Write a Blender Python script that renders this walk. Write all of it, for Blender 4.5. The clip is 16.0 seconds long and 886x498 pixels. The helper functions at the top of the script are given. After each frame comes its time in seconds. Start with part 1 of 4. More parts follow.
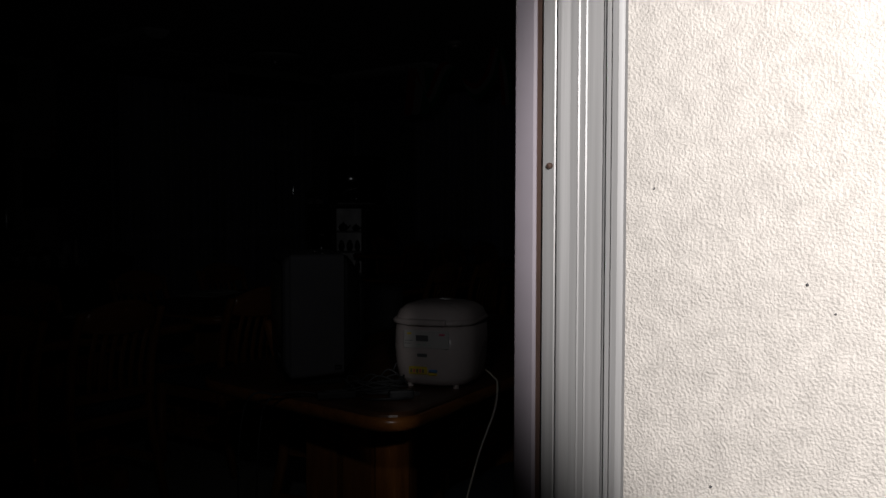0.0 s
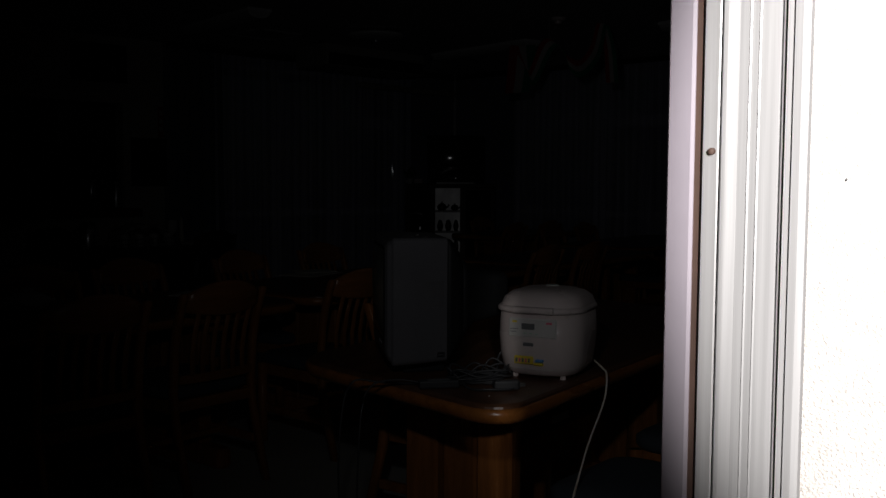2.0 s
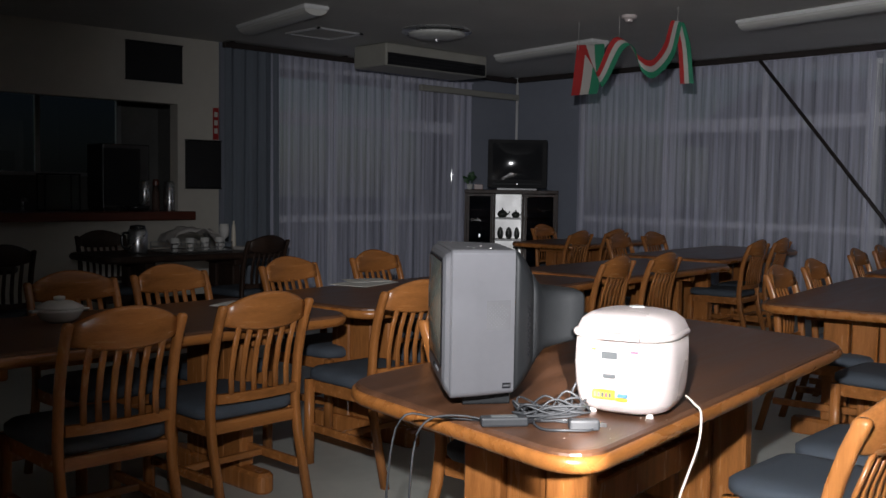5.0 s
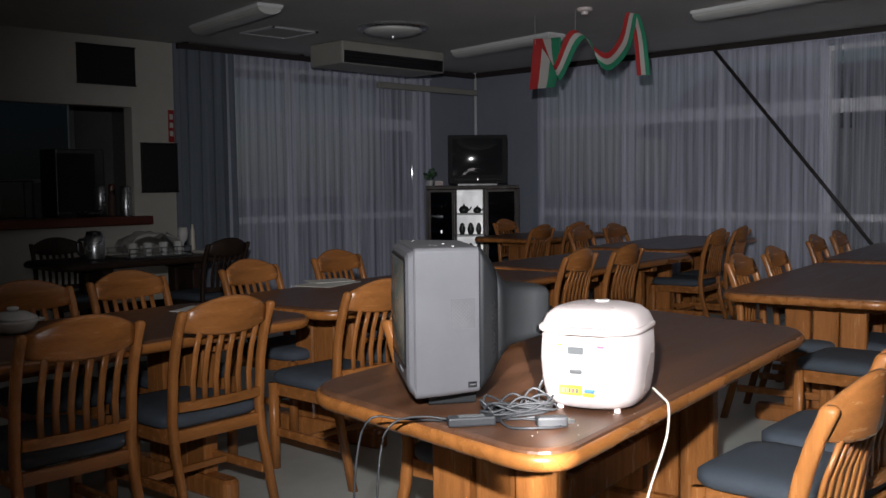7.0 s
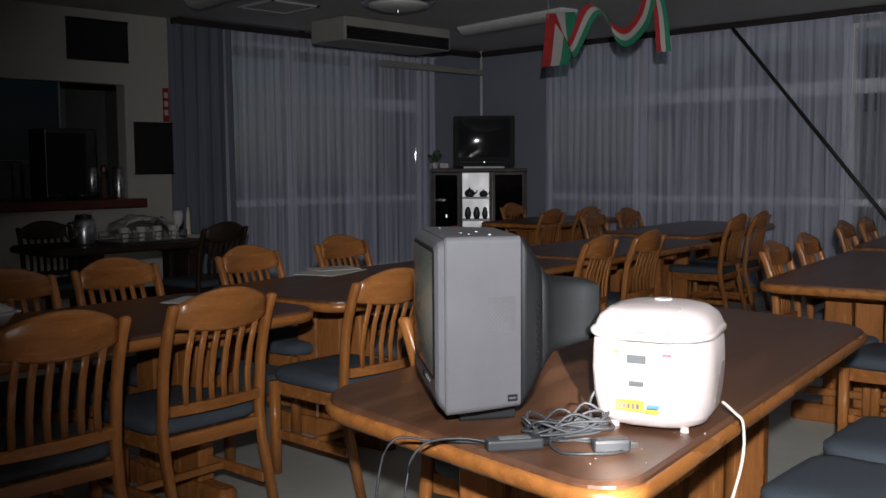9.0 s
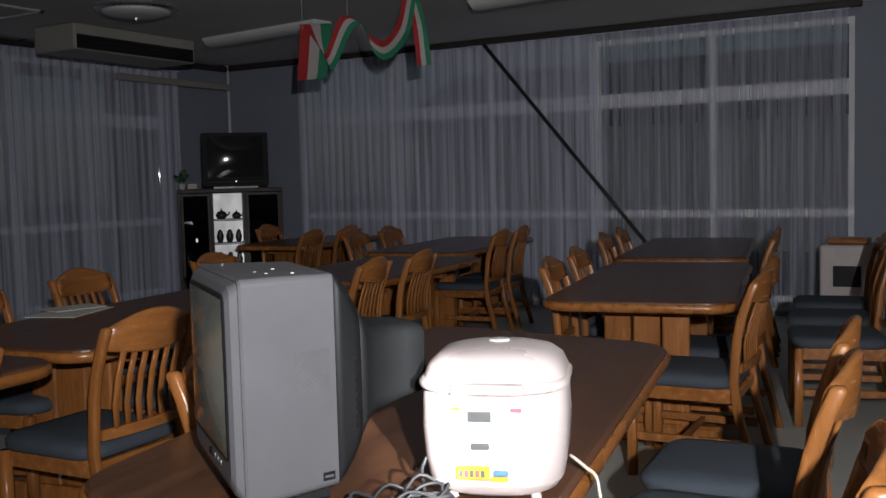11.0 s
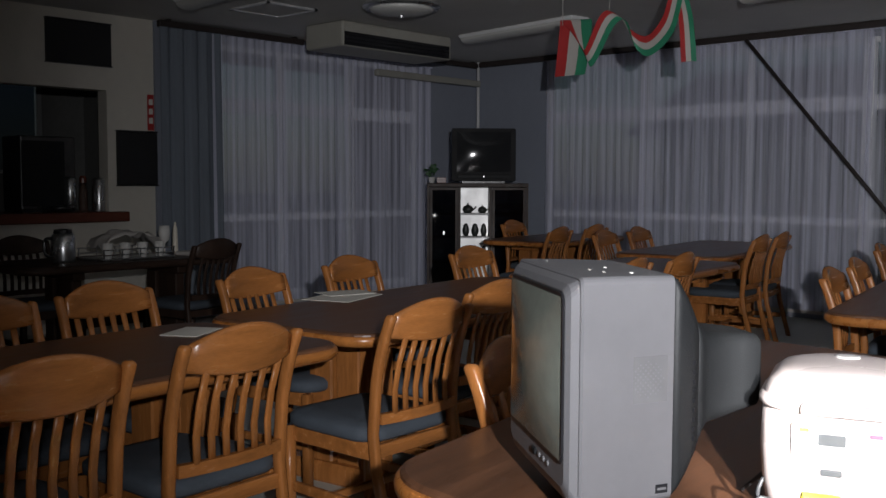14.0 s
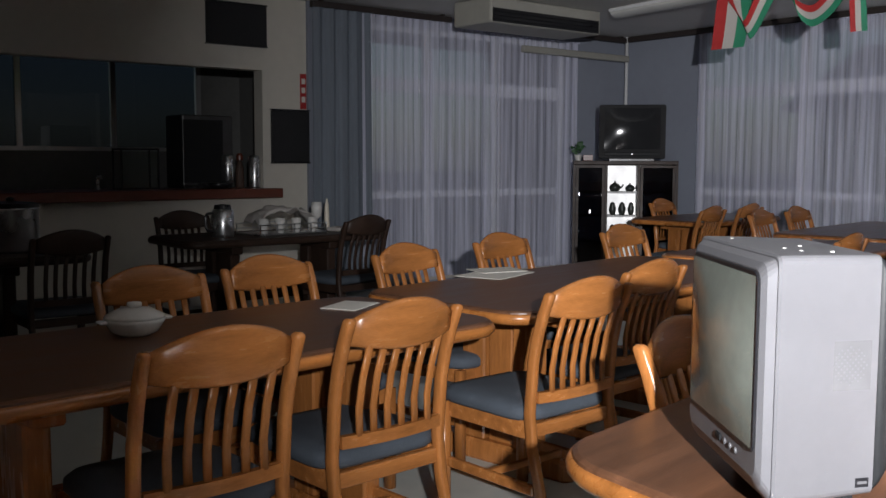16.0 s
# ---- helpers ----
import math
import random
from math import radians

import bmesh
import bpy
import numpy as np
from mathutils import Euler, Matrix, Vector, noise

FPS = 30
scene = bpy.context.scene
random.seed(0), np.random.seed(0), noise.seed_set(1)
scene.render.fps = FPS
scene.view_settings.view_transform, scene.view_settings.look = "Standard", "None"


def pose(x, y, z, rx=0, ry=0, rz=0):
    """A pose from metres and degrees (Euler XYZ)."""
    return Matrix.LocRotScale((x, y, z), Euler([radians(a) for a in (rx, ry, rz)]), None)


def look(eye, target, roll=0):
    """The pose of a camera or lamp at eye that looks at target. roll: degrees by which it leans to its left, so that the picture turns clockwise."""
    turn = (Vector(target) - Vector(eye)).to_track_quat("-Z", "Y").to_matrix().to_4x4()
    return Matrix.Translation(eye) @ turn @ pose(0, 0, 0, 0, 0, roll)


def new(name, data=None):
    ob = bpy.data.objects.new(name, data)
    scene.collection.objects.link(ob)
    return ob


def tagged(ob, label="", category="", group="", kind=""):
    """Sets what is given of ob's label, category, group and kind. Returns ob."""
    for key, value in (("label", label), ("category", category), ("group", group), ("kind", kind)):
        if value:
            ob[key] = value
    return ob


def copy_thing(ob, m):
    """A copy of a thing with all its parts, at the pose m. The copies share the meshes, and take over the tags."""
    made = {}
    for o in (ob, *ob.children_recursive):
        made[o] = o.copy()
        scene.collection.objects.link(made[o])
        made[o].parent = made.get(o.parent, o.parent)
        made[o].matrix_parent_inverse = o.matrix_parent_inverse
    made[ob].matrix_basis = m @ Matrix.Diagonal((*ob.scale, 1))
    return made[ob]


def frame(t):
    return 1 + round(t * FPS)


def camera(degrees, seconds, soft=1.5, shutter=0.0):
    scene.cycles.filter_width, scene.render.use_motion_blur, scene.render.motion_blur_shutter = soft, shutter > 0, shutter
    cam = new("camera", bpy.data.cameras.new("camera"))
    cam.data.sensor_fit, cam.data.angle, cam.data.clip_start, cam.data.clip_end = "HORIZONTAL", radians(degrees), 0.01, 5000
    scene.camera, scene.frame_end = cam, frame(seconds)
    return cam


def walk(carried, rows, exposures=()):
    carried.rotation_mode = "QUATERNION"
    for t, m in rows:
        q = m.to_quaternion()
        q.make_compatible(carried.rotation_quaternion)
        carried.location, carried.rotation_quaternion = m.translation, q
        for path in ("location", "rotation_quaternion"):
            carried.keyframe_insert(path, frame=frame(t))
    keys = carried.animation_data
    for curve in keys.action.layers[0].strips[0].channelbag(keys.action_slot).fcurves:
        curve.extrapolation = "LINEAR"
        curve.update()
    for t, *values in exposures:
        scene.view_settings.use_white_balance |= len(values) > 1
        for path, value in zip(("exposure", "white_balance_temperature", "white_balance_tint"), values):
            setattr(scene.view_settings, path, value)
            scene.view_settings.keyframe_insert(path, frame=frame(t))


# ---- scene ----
cam = camera(49.2, 16.0)

PATH = [
    (0, (-9.48, -8.807, 1.259), (-7.899, -7.585, 1.162), 0.1),
    (0.5, (-9.44, -8.774, 1.258), (-7.866, -7.547, 1.134), -0.2),
    (1, (-9.429, -8.75, 1.256), (-7.878, -7.497, 1.108), -0.3),
    (1.5, (-9.421, -8.729, 1.258), (-7.9, -7.439, 1.106), -0.1),
    (2, (-9.411, -8.714, 1.268), (-7.962, -7.343, 1.127), 0.3),
    (2.5, (-9.426, -8.705, 1.274), (-8.015, -7.293, 1.157), 0.5),
    (3, (-9.399, -8.662, 1.267), (-7.973, -7.264, 1.161), 0.6),
    (3.5, (-9.263, -8.573, 1.243), (-7.88, -7.101, 1.144), 0.7),
    (4, (-9.201, -8.504, 1.254), (-7.862, -7.023, 1.136), 1.2),
    (6.5, (-9.133, -8.421, 1.26), (-7.714, -7.018, 1.125), -0.3),
    (7, (-9.13, -8.416, 1.261), (-7.71, -7.014, 1.125), -0.6),
    (7.5, (-9.091, -8.378, 1.256), (-7.703, -6.947, 1.109), -1.3),
    (8, (-9.018, -8.319, 1.259), (-7.696, -6.828, 1.092), -2.4),
    (8.5, (-8.976, -8.249, 1.263), (-7.677, -6.738, 1.094), -1.7),
    (9, (-8.926, -8.107, 1.247), (-7.505, -6.71, 1.078), -0.4),
    (9.5, (-8.839, -7.957, 1.249), (-7.252, -6.749, 1.113), -4.0),
    (10, (-8.736, -7.891, 1.237), (-7.051, -6.822, 1.107), -4.5),
    (10.2, (-8.701, -7.867, 1.24), (-6.999, -6.825, 1.098), -3.6),
    (12.3, (-8.689, -7.69, 1.256), (-6.956, -6.699, 1.129), -0.0),
    (12.5, (-8.702, -7.683, 1.256), (-6.995, -6.648, 1.134), -0.2),
    (13, (-8.714, -7.652, 1.251), (-7.084, -6.5, 1.133), -0.1),
    (13.5, (-8.735, -7.623, 1.253), (-7.187, -6.363, 1.124), 0.0),
    (14, (-8.748, -7.594, 1.25), (-7.287, -6.235, 1.11), 0.2),
    (14.5, (-8.749, -7.573, 1.245), (-7.369, -6.134, 1.088), -0.2),
    (15, (-8.758, -7.558, 1.244), (-7.43, -6.072, 1.074), -0.1),
    (15.5, (-8.765, -7.543, 1.244), (-7.473, -6.027, 1.065), 0.1),
    (16, (-8.772, -7.523, 1.241), (-7.522, -5.973, 1.056), 0.2),
]
walk(cam, [(t, look(eye, target, roll)) for t, eye, target, roll in PATH],
     exposures=[(0.0, -7.8), (1.0, -7.4), (1.5, -7.1), (2.0, -6.65), (2.5, -5.85), (3.0, -5.1), (3.3, -4.1), (3.5, -3.45), (3.7, -2.1), (4.0, -0.6), (6.3, -0.35), (8.6, -0.3), (9.4, -0.7), (13.2, -0.7), (14.3, 0.05), (15.0, 0.55), (16.0, 0.75)])

# ---- light: dusk sky outside, two fixed spots standing in for one hand torch ----
world = bpy.data.worlds.new("dusk")
scene.world = world
world.use_nodes = True
wn = world.node_tree.nodes
sky = wn.new("ShaderNodeTexSky")
sky.sky_type, sky.sun_disc = "NISHITA", False
sky.sun_elevation, sky.sun_rotation = radians(30.0), radians(225)
world.node_tree.links.new(sky.outputs[0], wn["Background"].inputs[0])
wn["Background"].inputs[1].default_value = 0.010


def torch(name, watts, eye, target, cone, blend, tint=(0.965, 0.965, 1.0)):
    """Fixed spot for the walker's moving torch: one outside against the door wall, one into the room."""
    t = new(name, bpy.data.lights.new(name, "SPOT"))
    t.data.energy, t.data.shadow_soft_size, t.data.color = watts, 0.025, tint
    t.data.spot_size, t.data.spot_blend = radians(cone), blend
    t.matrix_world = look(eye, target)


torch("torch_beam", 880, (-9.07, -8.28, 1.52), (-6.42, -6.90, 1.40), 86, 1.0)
# added second spot for the door wall only; stays on throughout
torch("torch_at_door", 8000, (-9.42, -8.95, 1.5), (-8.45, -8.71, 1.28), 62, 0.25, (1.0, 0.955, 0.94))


# ---- materials ----
def material(name, base, rough=0.5, metal=0.0, vary=0.12, scale=6.0, bump=0.0, bump_scale=60.0, stretch=(1, 1, 1), spec=0.5, by_object=0.0):
    m = bpy.data.materials.new(name)
    m.use_nodes = True
    n, l = m.node_tree.nodes, m.node_tree.links
    b = n["Principled BSDF"]
    b.inputs["Roughness"].default_value, b.inputs["Metallic"].default_value = rough, metal
    b.inputs["Specular IOR Level"].default_value = spec
    co = n.new("ShaderNodeTexCoord")
    mp = n.new("ShaderNodeMapping")
    mp.inputs["Scale"].default_value = stretch
    l.new(co.outputs["Object"], mp.inputs[0])
    tx = n.new("ShaderNodeTexNoise")
    tx.inputs["Scale"].default_value, tx.inputs["Detail"].default_value = scale, 6
    l.new(mp.outputs[0], tx.inputs[0])
    fine = n.new("ShaderNodeTexNoise")
    fine.inputs["Scale"].default_value, fine.inputs["Detail"].default_value = scale * 9, 3
    l.new(mp.outputs[0], fine.inputs[0])
    add = n.new("ShaderNodeMath")
    add.operation = "MULTIPLY_ADD"
    add.inputs[1].default_value = 0.4
    l.new(fine.outputs[0], add.inputs[0])
    l.new(tx.outputs[0], add.inputs[2])
    rg = n.new("ShaderNodeMapRange")
    rg.inputs[1].default_value, rg.inputs[2].default_value = 0.45, 0.95
    rg.inputs[3].default_value, rg.inputs[4].default_value = 1 - vary, 1 + vary
    l.new(add.outputs[0], rg.inputs[0])
    last = rg.outputs[0]
    if by_object:
        oi = n.new("ShaderNodeObjectInfo")
        r2 = n.new("ShaderNodeMapRange")
        r2.inputs[3].default_value, r2.inputs[4].default_value = 1 - by_object, 1 + by_object
        l.new(oi.outputs["Random"], r2.inputs[0])
        mu = n.new("ShaderNodeMath")
        mu.operation = "MULTIPLY"
        l.new(last, mu.inputs[0])
        l.new(r2.outputs[0], mu.inputs[1])
        last = mu.outputs[0]
    mix = n.new("ShaderNodeVectorMath")
    mix.operation = "SCALE"
    mix.inputs[0].default_value = base
    l.new(last, mix.inputs["Scale"])
    l.new(mix.outputs[0], b.inputs["Base Color"])
    rr = n.new("ShaderNodeMapRange")
    rr.inputs[3].default_value, rr.inputs[4].default_value = rough * 0.75, min(rough * 1.25, 1)
    l.new(tx.outputs[0], rr.inputs[0])
    l.new(rr.outputs[0], b.inputs["Roughness"])
    if bump:
        bt = n.new("ShaderNodeTexNoise")
        bt.inputs["Scale"].default_value, bt.inputs["Detail"].default_value = bump_scale, 2
        l.new(mp.outputs[0], bt.inputs[0])
        bp = n.new("ShaderNodeBump")
        bp.inputs["Strength"].default_value, bp.inputs["Distance"].default_value = bump, 0.006
        l.new(bt.outputs[0], bp.inputs["Height"])
        l.new(bp.outputs[0], b.inputs["Normal"])
    return m


def sheer_material(name, base, opacity):
    m = bpy.data.materials.new(name)
    m.use_nodes = True
    n, l = m.node_tree.nodes, m.node_tree.links
    n.remove(n["Principled BSDF"])
    d, t, c, mixa, mixb = (n.new("ShaderNode" + k) for k in ("BsdfDiffuse", "BsdfTranslucent", "BsdfTransparent", "MixShader", "MixShader"))
    d.inputs[0].default_value = t.inputs[0].default_value = (*base, 1)
    mixa.inputs[0].default_value = 0.3
    l.new(d.outputs[0], mixa.inputs[1])
    l.new(t.outputs[0], mixa.inputs[2])
    co = n.new("ShaderNodeTexCoord")
    mp = n.new("ShaderNodeMapping")
    mp.inputs["Scale"].default_value = (1, 1, 0.02)
    l.new(co.outputs["Object"], mp.inputs[0])
    tx = n.new("ShaderNodeTexNoise")
    tx.inputs["Scale"].default_value, tx.inputs["Detail"].default_value = 30, 5
    l.new(mp.outputs[0], tx.inputs[0])
    rg = n.new("ShaderNodeMapRange")
    rg.inputs[1].default_value, rg.inputs[2].default_value = 0.3, 0.72
    rg.inputs[3].default_value, rg.inputs[4].default_value = max(opacity - 0.2, 0.08), min(opacity + 0.26, 0.97)
    l.new(tx.outputs[0], rg.inputs[0])
    l.new(rg.outputs[0], mixb.inputs[0])
    l.new(c.outputs[0], mixb.inputs[1])
    l.new(mixa.outputs[0], mixb.inputs[2])
    l.new(mixb.outputs[0], n["Material Output"].inputs[0])
    return m


def glass_material(name, tint=(0.9, 0.95, 0.95)):
    m = bpy.data.materials.new(name)
    m.use_nodes = True
    n, l = m.node_tree.nodes, m.node_tree.links
    n.remove(n["Principled BSDF"])
    g, c, mix, fr = (n.new("ShaderNode" + k) for k in ("BsdfGlossy", "BsdfTransparent", "MixShader", "Fresnel"))
    g.inputs["Roughness"].default_value = 0.02
    c.inputs[0].default_value = (*tint, 1)
    fr.inputs[0].default_value = 1.5
    l.new(fr.outputs[0], mix.inputs[0])
    l.new(c.outputs[0], mix.inputs[1])
    l.new(g.outputs[0], mix.inputs[2])
    l.new(mix.outputs[0], n["Material Output"].inputs[0])
    return m


WOOD = material("honey_varnished_wood", (0.32, 0.122, 0.034), 0.26, vary=0.3, scale=5, stretch=(6, 6, 0.7), bump=0.08, by_object=0.12)
WOOD_X = material("honey_wood_along", (0.32, 0.122, 0.034), 0.26, vary=0.3, scale=5, stretch=(0.7, 6, 6), bump=0.08, by_object=0.12)
TOP = material("brown_table_top", (0.115, 0.052, 0.027), 0.34, vary=0.35, scale=4, stretch=(0.6, 7, 3), bump=0.05)
EDGE = material("orange_table_edge", (0.32, 0.12, 0.03), 0.28, vary=0.3, scale=5, stretch=(1, 5, 5))
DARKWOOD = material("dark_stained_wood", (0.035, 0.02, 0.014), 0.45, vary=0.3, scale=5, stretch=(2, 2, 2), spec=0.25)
BAR = material("red_brown_counter", (0.13, 0.035, 0.02), 0.35, vary=0.25, scale=4, stretch=(0.5, 6, 6))
SEAT = material("slate_blue_fabric", (0.055, 0.068, 0.085), 0.9, vary=0.15, scale=9, bump=0.4, bump_scale=260)
WALL = material("cream_wall_paper", (0.62, 0.59, 0.52), 0.8, vary=0.06, scale=1.5, bump=0.15, bump_scale=120)
BLUEWALL = material("grey_blue_wall", (0.25, 0.27, 0.32), 0.85, vary=0.06, scale=1.5)
STUCCO = material("cream_sprayed_plaster", (0.82, 0.775, 0.72), 0.75, vary=0.12, scale=60, bump=0.42, bump_scale=430)
CEIL = material("off_white_ceiling", (0.55, 0.54, 0.52), 0.9, vary=0.06, scale=2, bump=0.2, bump_scale=90)
DULLCREAM = material("dull_cream_enamel", (0.34, 0.33, 0.29), 0.55, vary=0.08, scale=3)
KITCHEN = material("grey_kitchen_wall", (0.22, 0.22, 0.21), 0.6, vary=0.15, scale=2)
FLOOR = material("grey_green_vinyl", (0.45, 0.46, 0.42), 0.45, vary=0.12, scale=1.4, bump=0.04, bump_scale=25)
ALU = material("brushed_aluminium", (0.74, 0.74, 0.74), 0.36, 0.5, vary=0.12, scale=14, stretch=(9, 9, 0.12), bump=0.04, bump_scale=30)
LILAC = material("grey_lilac_paint", (0.42, 0.38, 0.43), 0.5, vary=0.08, scale=4)
BROWN = material("brown_groove", (0.10, 0.06, 0.045), 0.7, vary=0.2, scale=8)
RUBBER = material("black_seal", (0.11, 0.11, 0.115), 0.6)
SILVER = material("silver_grey_plastic", (0.165, 0.165, 0.176), 0.40, 0.4, vary=0.06, scale=5)
DARKGREY = material("charcoal_plastic", (0.010, 0.011, 0.012), 0.55, spec=0.25, vary=0.12, scale=6, bump=0.1, bump_scale=300)
TVBLACK = material("matt_black_plastic", (0.014, 0.014, 0.015), 0.6, vary=0.2, spec=0.2)
BLACK = material("black_plastic", (0.012, 0.012, 0.014), 0.3, vary=0.2)
PLATE = material("grey_plastic_mesh", (0.095, 0.095, 0.1), 0.5, vary=0.1)
SCREEN = material("dull_green_crt_glass", (0.17, 0.185, 0.16), 0.14, vary=0.25, scale=3, spec=0.6)
DARKSCREEN = material("dark_crt_glass", (0.022, 0.023, 0.025), 0.06, vary=0.1, spec=0.13)
WHITE = material("warm_white_plastic", (0.68, 0.595, 0.57), 0.28, vary=0.03, scale=4)
WHITEPAINT = material("white_frame_paint", (0.78, 0.78, 0.78), 0.5, vary=0.05)
YELLOW = material("yellow_sticker", (0.85, 0.66, 0.06), 0.5, vary=0.1, scale=20)
PINK = material("pink_print", (0.75, 0.16, 0.24), 0.5)
GREEN = material("green_print", (0.25, 0.55, 0.38), 0.5)
BLUE = material("blue_print", (0.12, 0.3, 0.6), 0.5)
GREY = material("grey_print", (0.16, 0.17, 0.17), 0.4)
CABLE = material("grey_cable", (0.032, 0.034, 0.037), 0.5, vary=0.1)
CREAMCABLE = material("cream_cable", (0.72, 0.66, 0.55), 0.5, vary=0.05)
RAIL = material("dark_curtain_rail", (0.03, 0.022, 0.02), 0.6)
DRAPE_DARK = material("blue_green_drape", (0.16, 0.185, 0.22), 0.95, vary=0.15, scale=10, stretch=(3, 3, 0.1))
DRAPE = material("grey_blue_drape", (0.25, 0.27, 0.31), 0.95, vary=0.12, scale=10, stretch=(3, 3, 0.1))
SHEER = sheer_material("white_sheer", (0.82, 0.83, 0.98), 0.60)
SHEER_THIN = sheer_material("thin_white_sheer", (0.84, 0.85, 0.99), 0.36)
GLASS = glass_material("window_glass")
BACKGLASS = glass_material("smoked_and_night_glass", (0.22, 0.24, 0.28))
RED = material("red_foil", (0.42, 0.035, 0.035), 0.45, vary=0.12, scale=8)
WHITECLOTH = material("white_ribbon", (0.48, 0.45, 0.42), 0.6, vary=0.06)
GREENCLOTH = material("green_ribbon", (0.03, 0.22, 0.12), 0.5, vary=0.12, scale=8)
STEEL = material("stainless_steel", (0.55, 0.56, 0.57), 0.28, 0.95, vary=0.12, scale=4)
DARKSTEEL = material("dull_dark_steel", (0.10, 0.10, 0.10), 0.4, 0.8, vary=0.2, scale=4)
MIRROR = material("silvered_shelf_back", (0.85, 0.85, 0.84), 0.5, 0.9, vary=0.04)
PAPER = material("paper", (0.72, 0.70, 0.64), 0.8, vary=0.04)
CERAMIC = material("glazed_ceramic", (0.66, 0.65, 0.62), 0.2, vary=0.06)
POTTERY = material("dark_pottery", (0.04, 0.045, 0.04), 0.35, vary=0.3)
BLACKBOARD = material("matt_black_board", (0.014, 0.014, 0.016), 0.7, vary=0.2)
LEAF = material("leaf_green", (0.03, 0.09, 0.03), 0.6, vary=0.3)
SOIL = material("dark_ground", (0.06, 0.065, 0.05), 0.95, vary=0.3, scale=0.6)
ROOFM = material("dark_roof", (0.05, 0.05, 0.055), 0.8, vary=0.2)
LAMPW = material("lamp_diffuser", (0.6, 0.6, 0.57), 0.4, vary=0.04)


# ---- mesh helpers ----
def box(bm, x0, x1, y0, y1, z0, z1, bevel=0.0, seg=1):
    r = bmesh.ops.create_cube(bm, size=1)
    vs = r["verts"]
    for v in vs:
        v.co = Vector(((x0 + x1) / 2 + v.co.x * (x1 - x0), (y0 + y1) / 2 + v.co.y * (y1 - y0), (z0 + z1) / 2 + v.co.z * (z1 - z0)))
    if bevel:
        es = {e for v in vs for e in v.link_edges}
        bmesh.ops.bevel(bm, geom=list(es), offset=bevel, segments=seg, profile=0.5, affect="EDGES")
    return bm


def boxm(*a, **k):
    return box(bmesh.new(), *a, **k)


def loft(rings, closed=True, cap=True):
    """A skin over rings of equal point counts."""
    bm = bmesh.new()
    vs = [[bm.verts.new(p) for p in ring] for ring in rings]
    n = len(rings[0])
    for a, b in zip(vs, vs[1:]):
        for i in range(n if closed else n - 1):
            j = (i + 1) % n
            bm.faces.new((a[i], a[j], b[j], b[i]))
    if cap and closed:
        bm.faces.new(vs[0][::-1])
        bm.faces.new(vs[-1])
    bmesh.ops.recalc_face_normals(bm, faces=bm.faces)
    return bm


def lathe(profile, n=24):
    return loft([[(r * math.cos(2 * math.pi * i / n), r * math.sin(2 * math.pi * i / n), z) for i in range(n)] for r, z in profile])


def tube(points, r, n=8):
    """A round bar along a smooth line of points."""
    ps = [Vector(p) for p in points]
    fine = []
    for i in range(len(ps) - 1):
        p0, p1, p2, p3 = ps[max(i - 1, 0)], ps[i], ps[i + 1], ps[min(i + 2, len(ps) - 1)]
        steps = 1 if len(ps) == 2 else 5
        for k in range(steps):
            t = k / steps
            fine.append(0.5 * (2 * p1 + (p2 - p0) * t + (2 * p0 - 5 * p1 + 4 * p2 - p3) * t * t + (3 * p1 - p0 - 3 * p2 + p3) * t ** 3))
    fine.append(ps[-1])
    rings = []
    for i, p in enumerate(fine):
        d = (fine[min(i + 1, len(fine) - 1)] - fine[max(i - 1, 0)]).normalized()
        u = d.cross(Vector((0, 0, 1)) if abs(d.z) < 0.9 else Vector((1, 0, 0))).normalized()
        w = d.cross(u)
        rings.append([p + r * (math.cos(a) * u + math.sin(a) * w) for a in (2 * math.pi * k / n for k in range(n))])
    return loft(rings)


def sweep_bar(points, wx, wy, round_end=False):
    """A softly rounded bar through points (mostly upright), wx wide and wy deep."""
    pts = [(p, 1.0) for p in points]
    if round_end:
        x, y, z = points[-1]
        pts += [((x, y - 0.001, z + 0.007), 0.86), ((x, y - 0.002, z + 0.012), 0.5)]
    prof = [(math.copysign(abs(math.cos(t)) ** 0.6, math.cos(t)), math.copysign(abs(math.sin(t)) ** 0.6, math.sin(t))) for t in (2 * math.pi * (k + 0.5) / 12 for k in range(12))]
    return loft([[(x + u * k * wx / 2, y + v * k * wy / 2, z) for u, v in prof] for (x, y, z), k in pts])


def link(name, bm, mat, smooth=False):
    me = bpy.data.meshes.new(name)
    bmesh.ops.recalc_face_normals(bm, faces=bm.faces)
    bm.to_mesh(me)
    bm.free()
    me.materials.append(mat)
    if smooth:
        for p in me.polygons:
            p.use_smooth = True
    return new(name, me)


def part(name, bm, mat, parent, label="", smooth=False):
    ob = link(name, bm, mat, smooth)
    ob.parent = parent
    if label:
        tagged(ob, label)
    return ob


def thing(name, m, label, category, group="", kind=""):
    ob = new(name)
    ob.matrix_basis = m
    return tagged(ob, label, category, group, kind)


def single(name, bm, mat, m, label, category, smooth=False, kind="", group=""):
    ob = link(name, bm, mat, smooth)
    ob.matrix_basis = m
    return tagged(ob, label, category, group, kind)


def structure(name, bm, mat, label, category="wall"):
    return tagged(link(name, bm, mat), label, category, kind="structure")


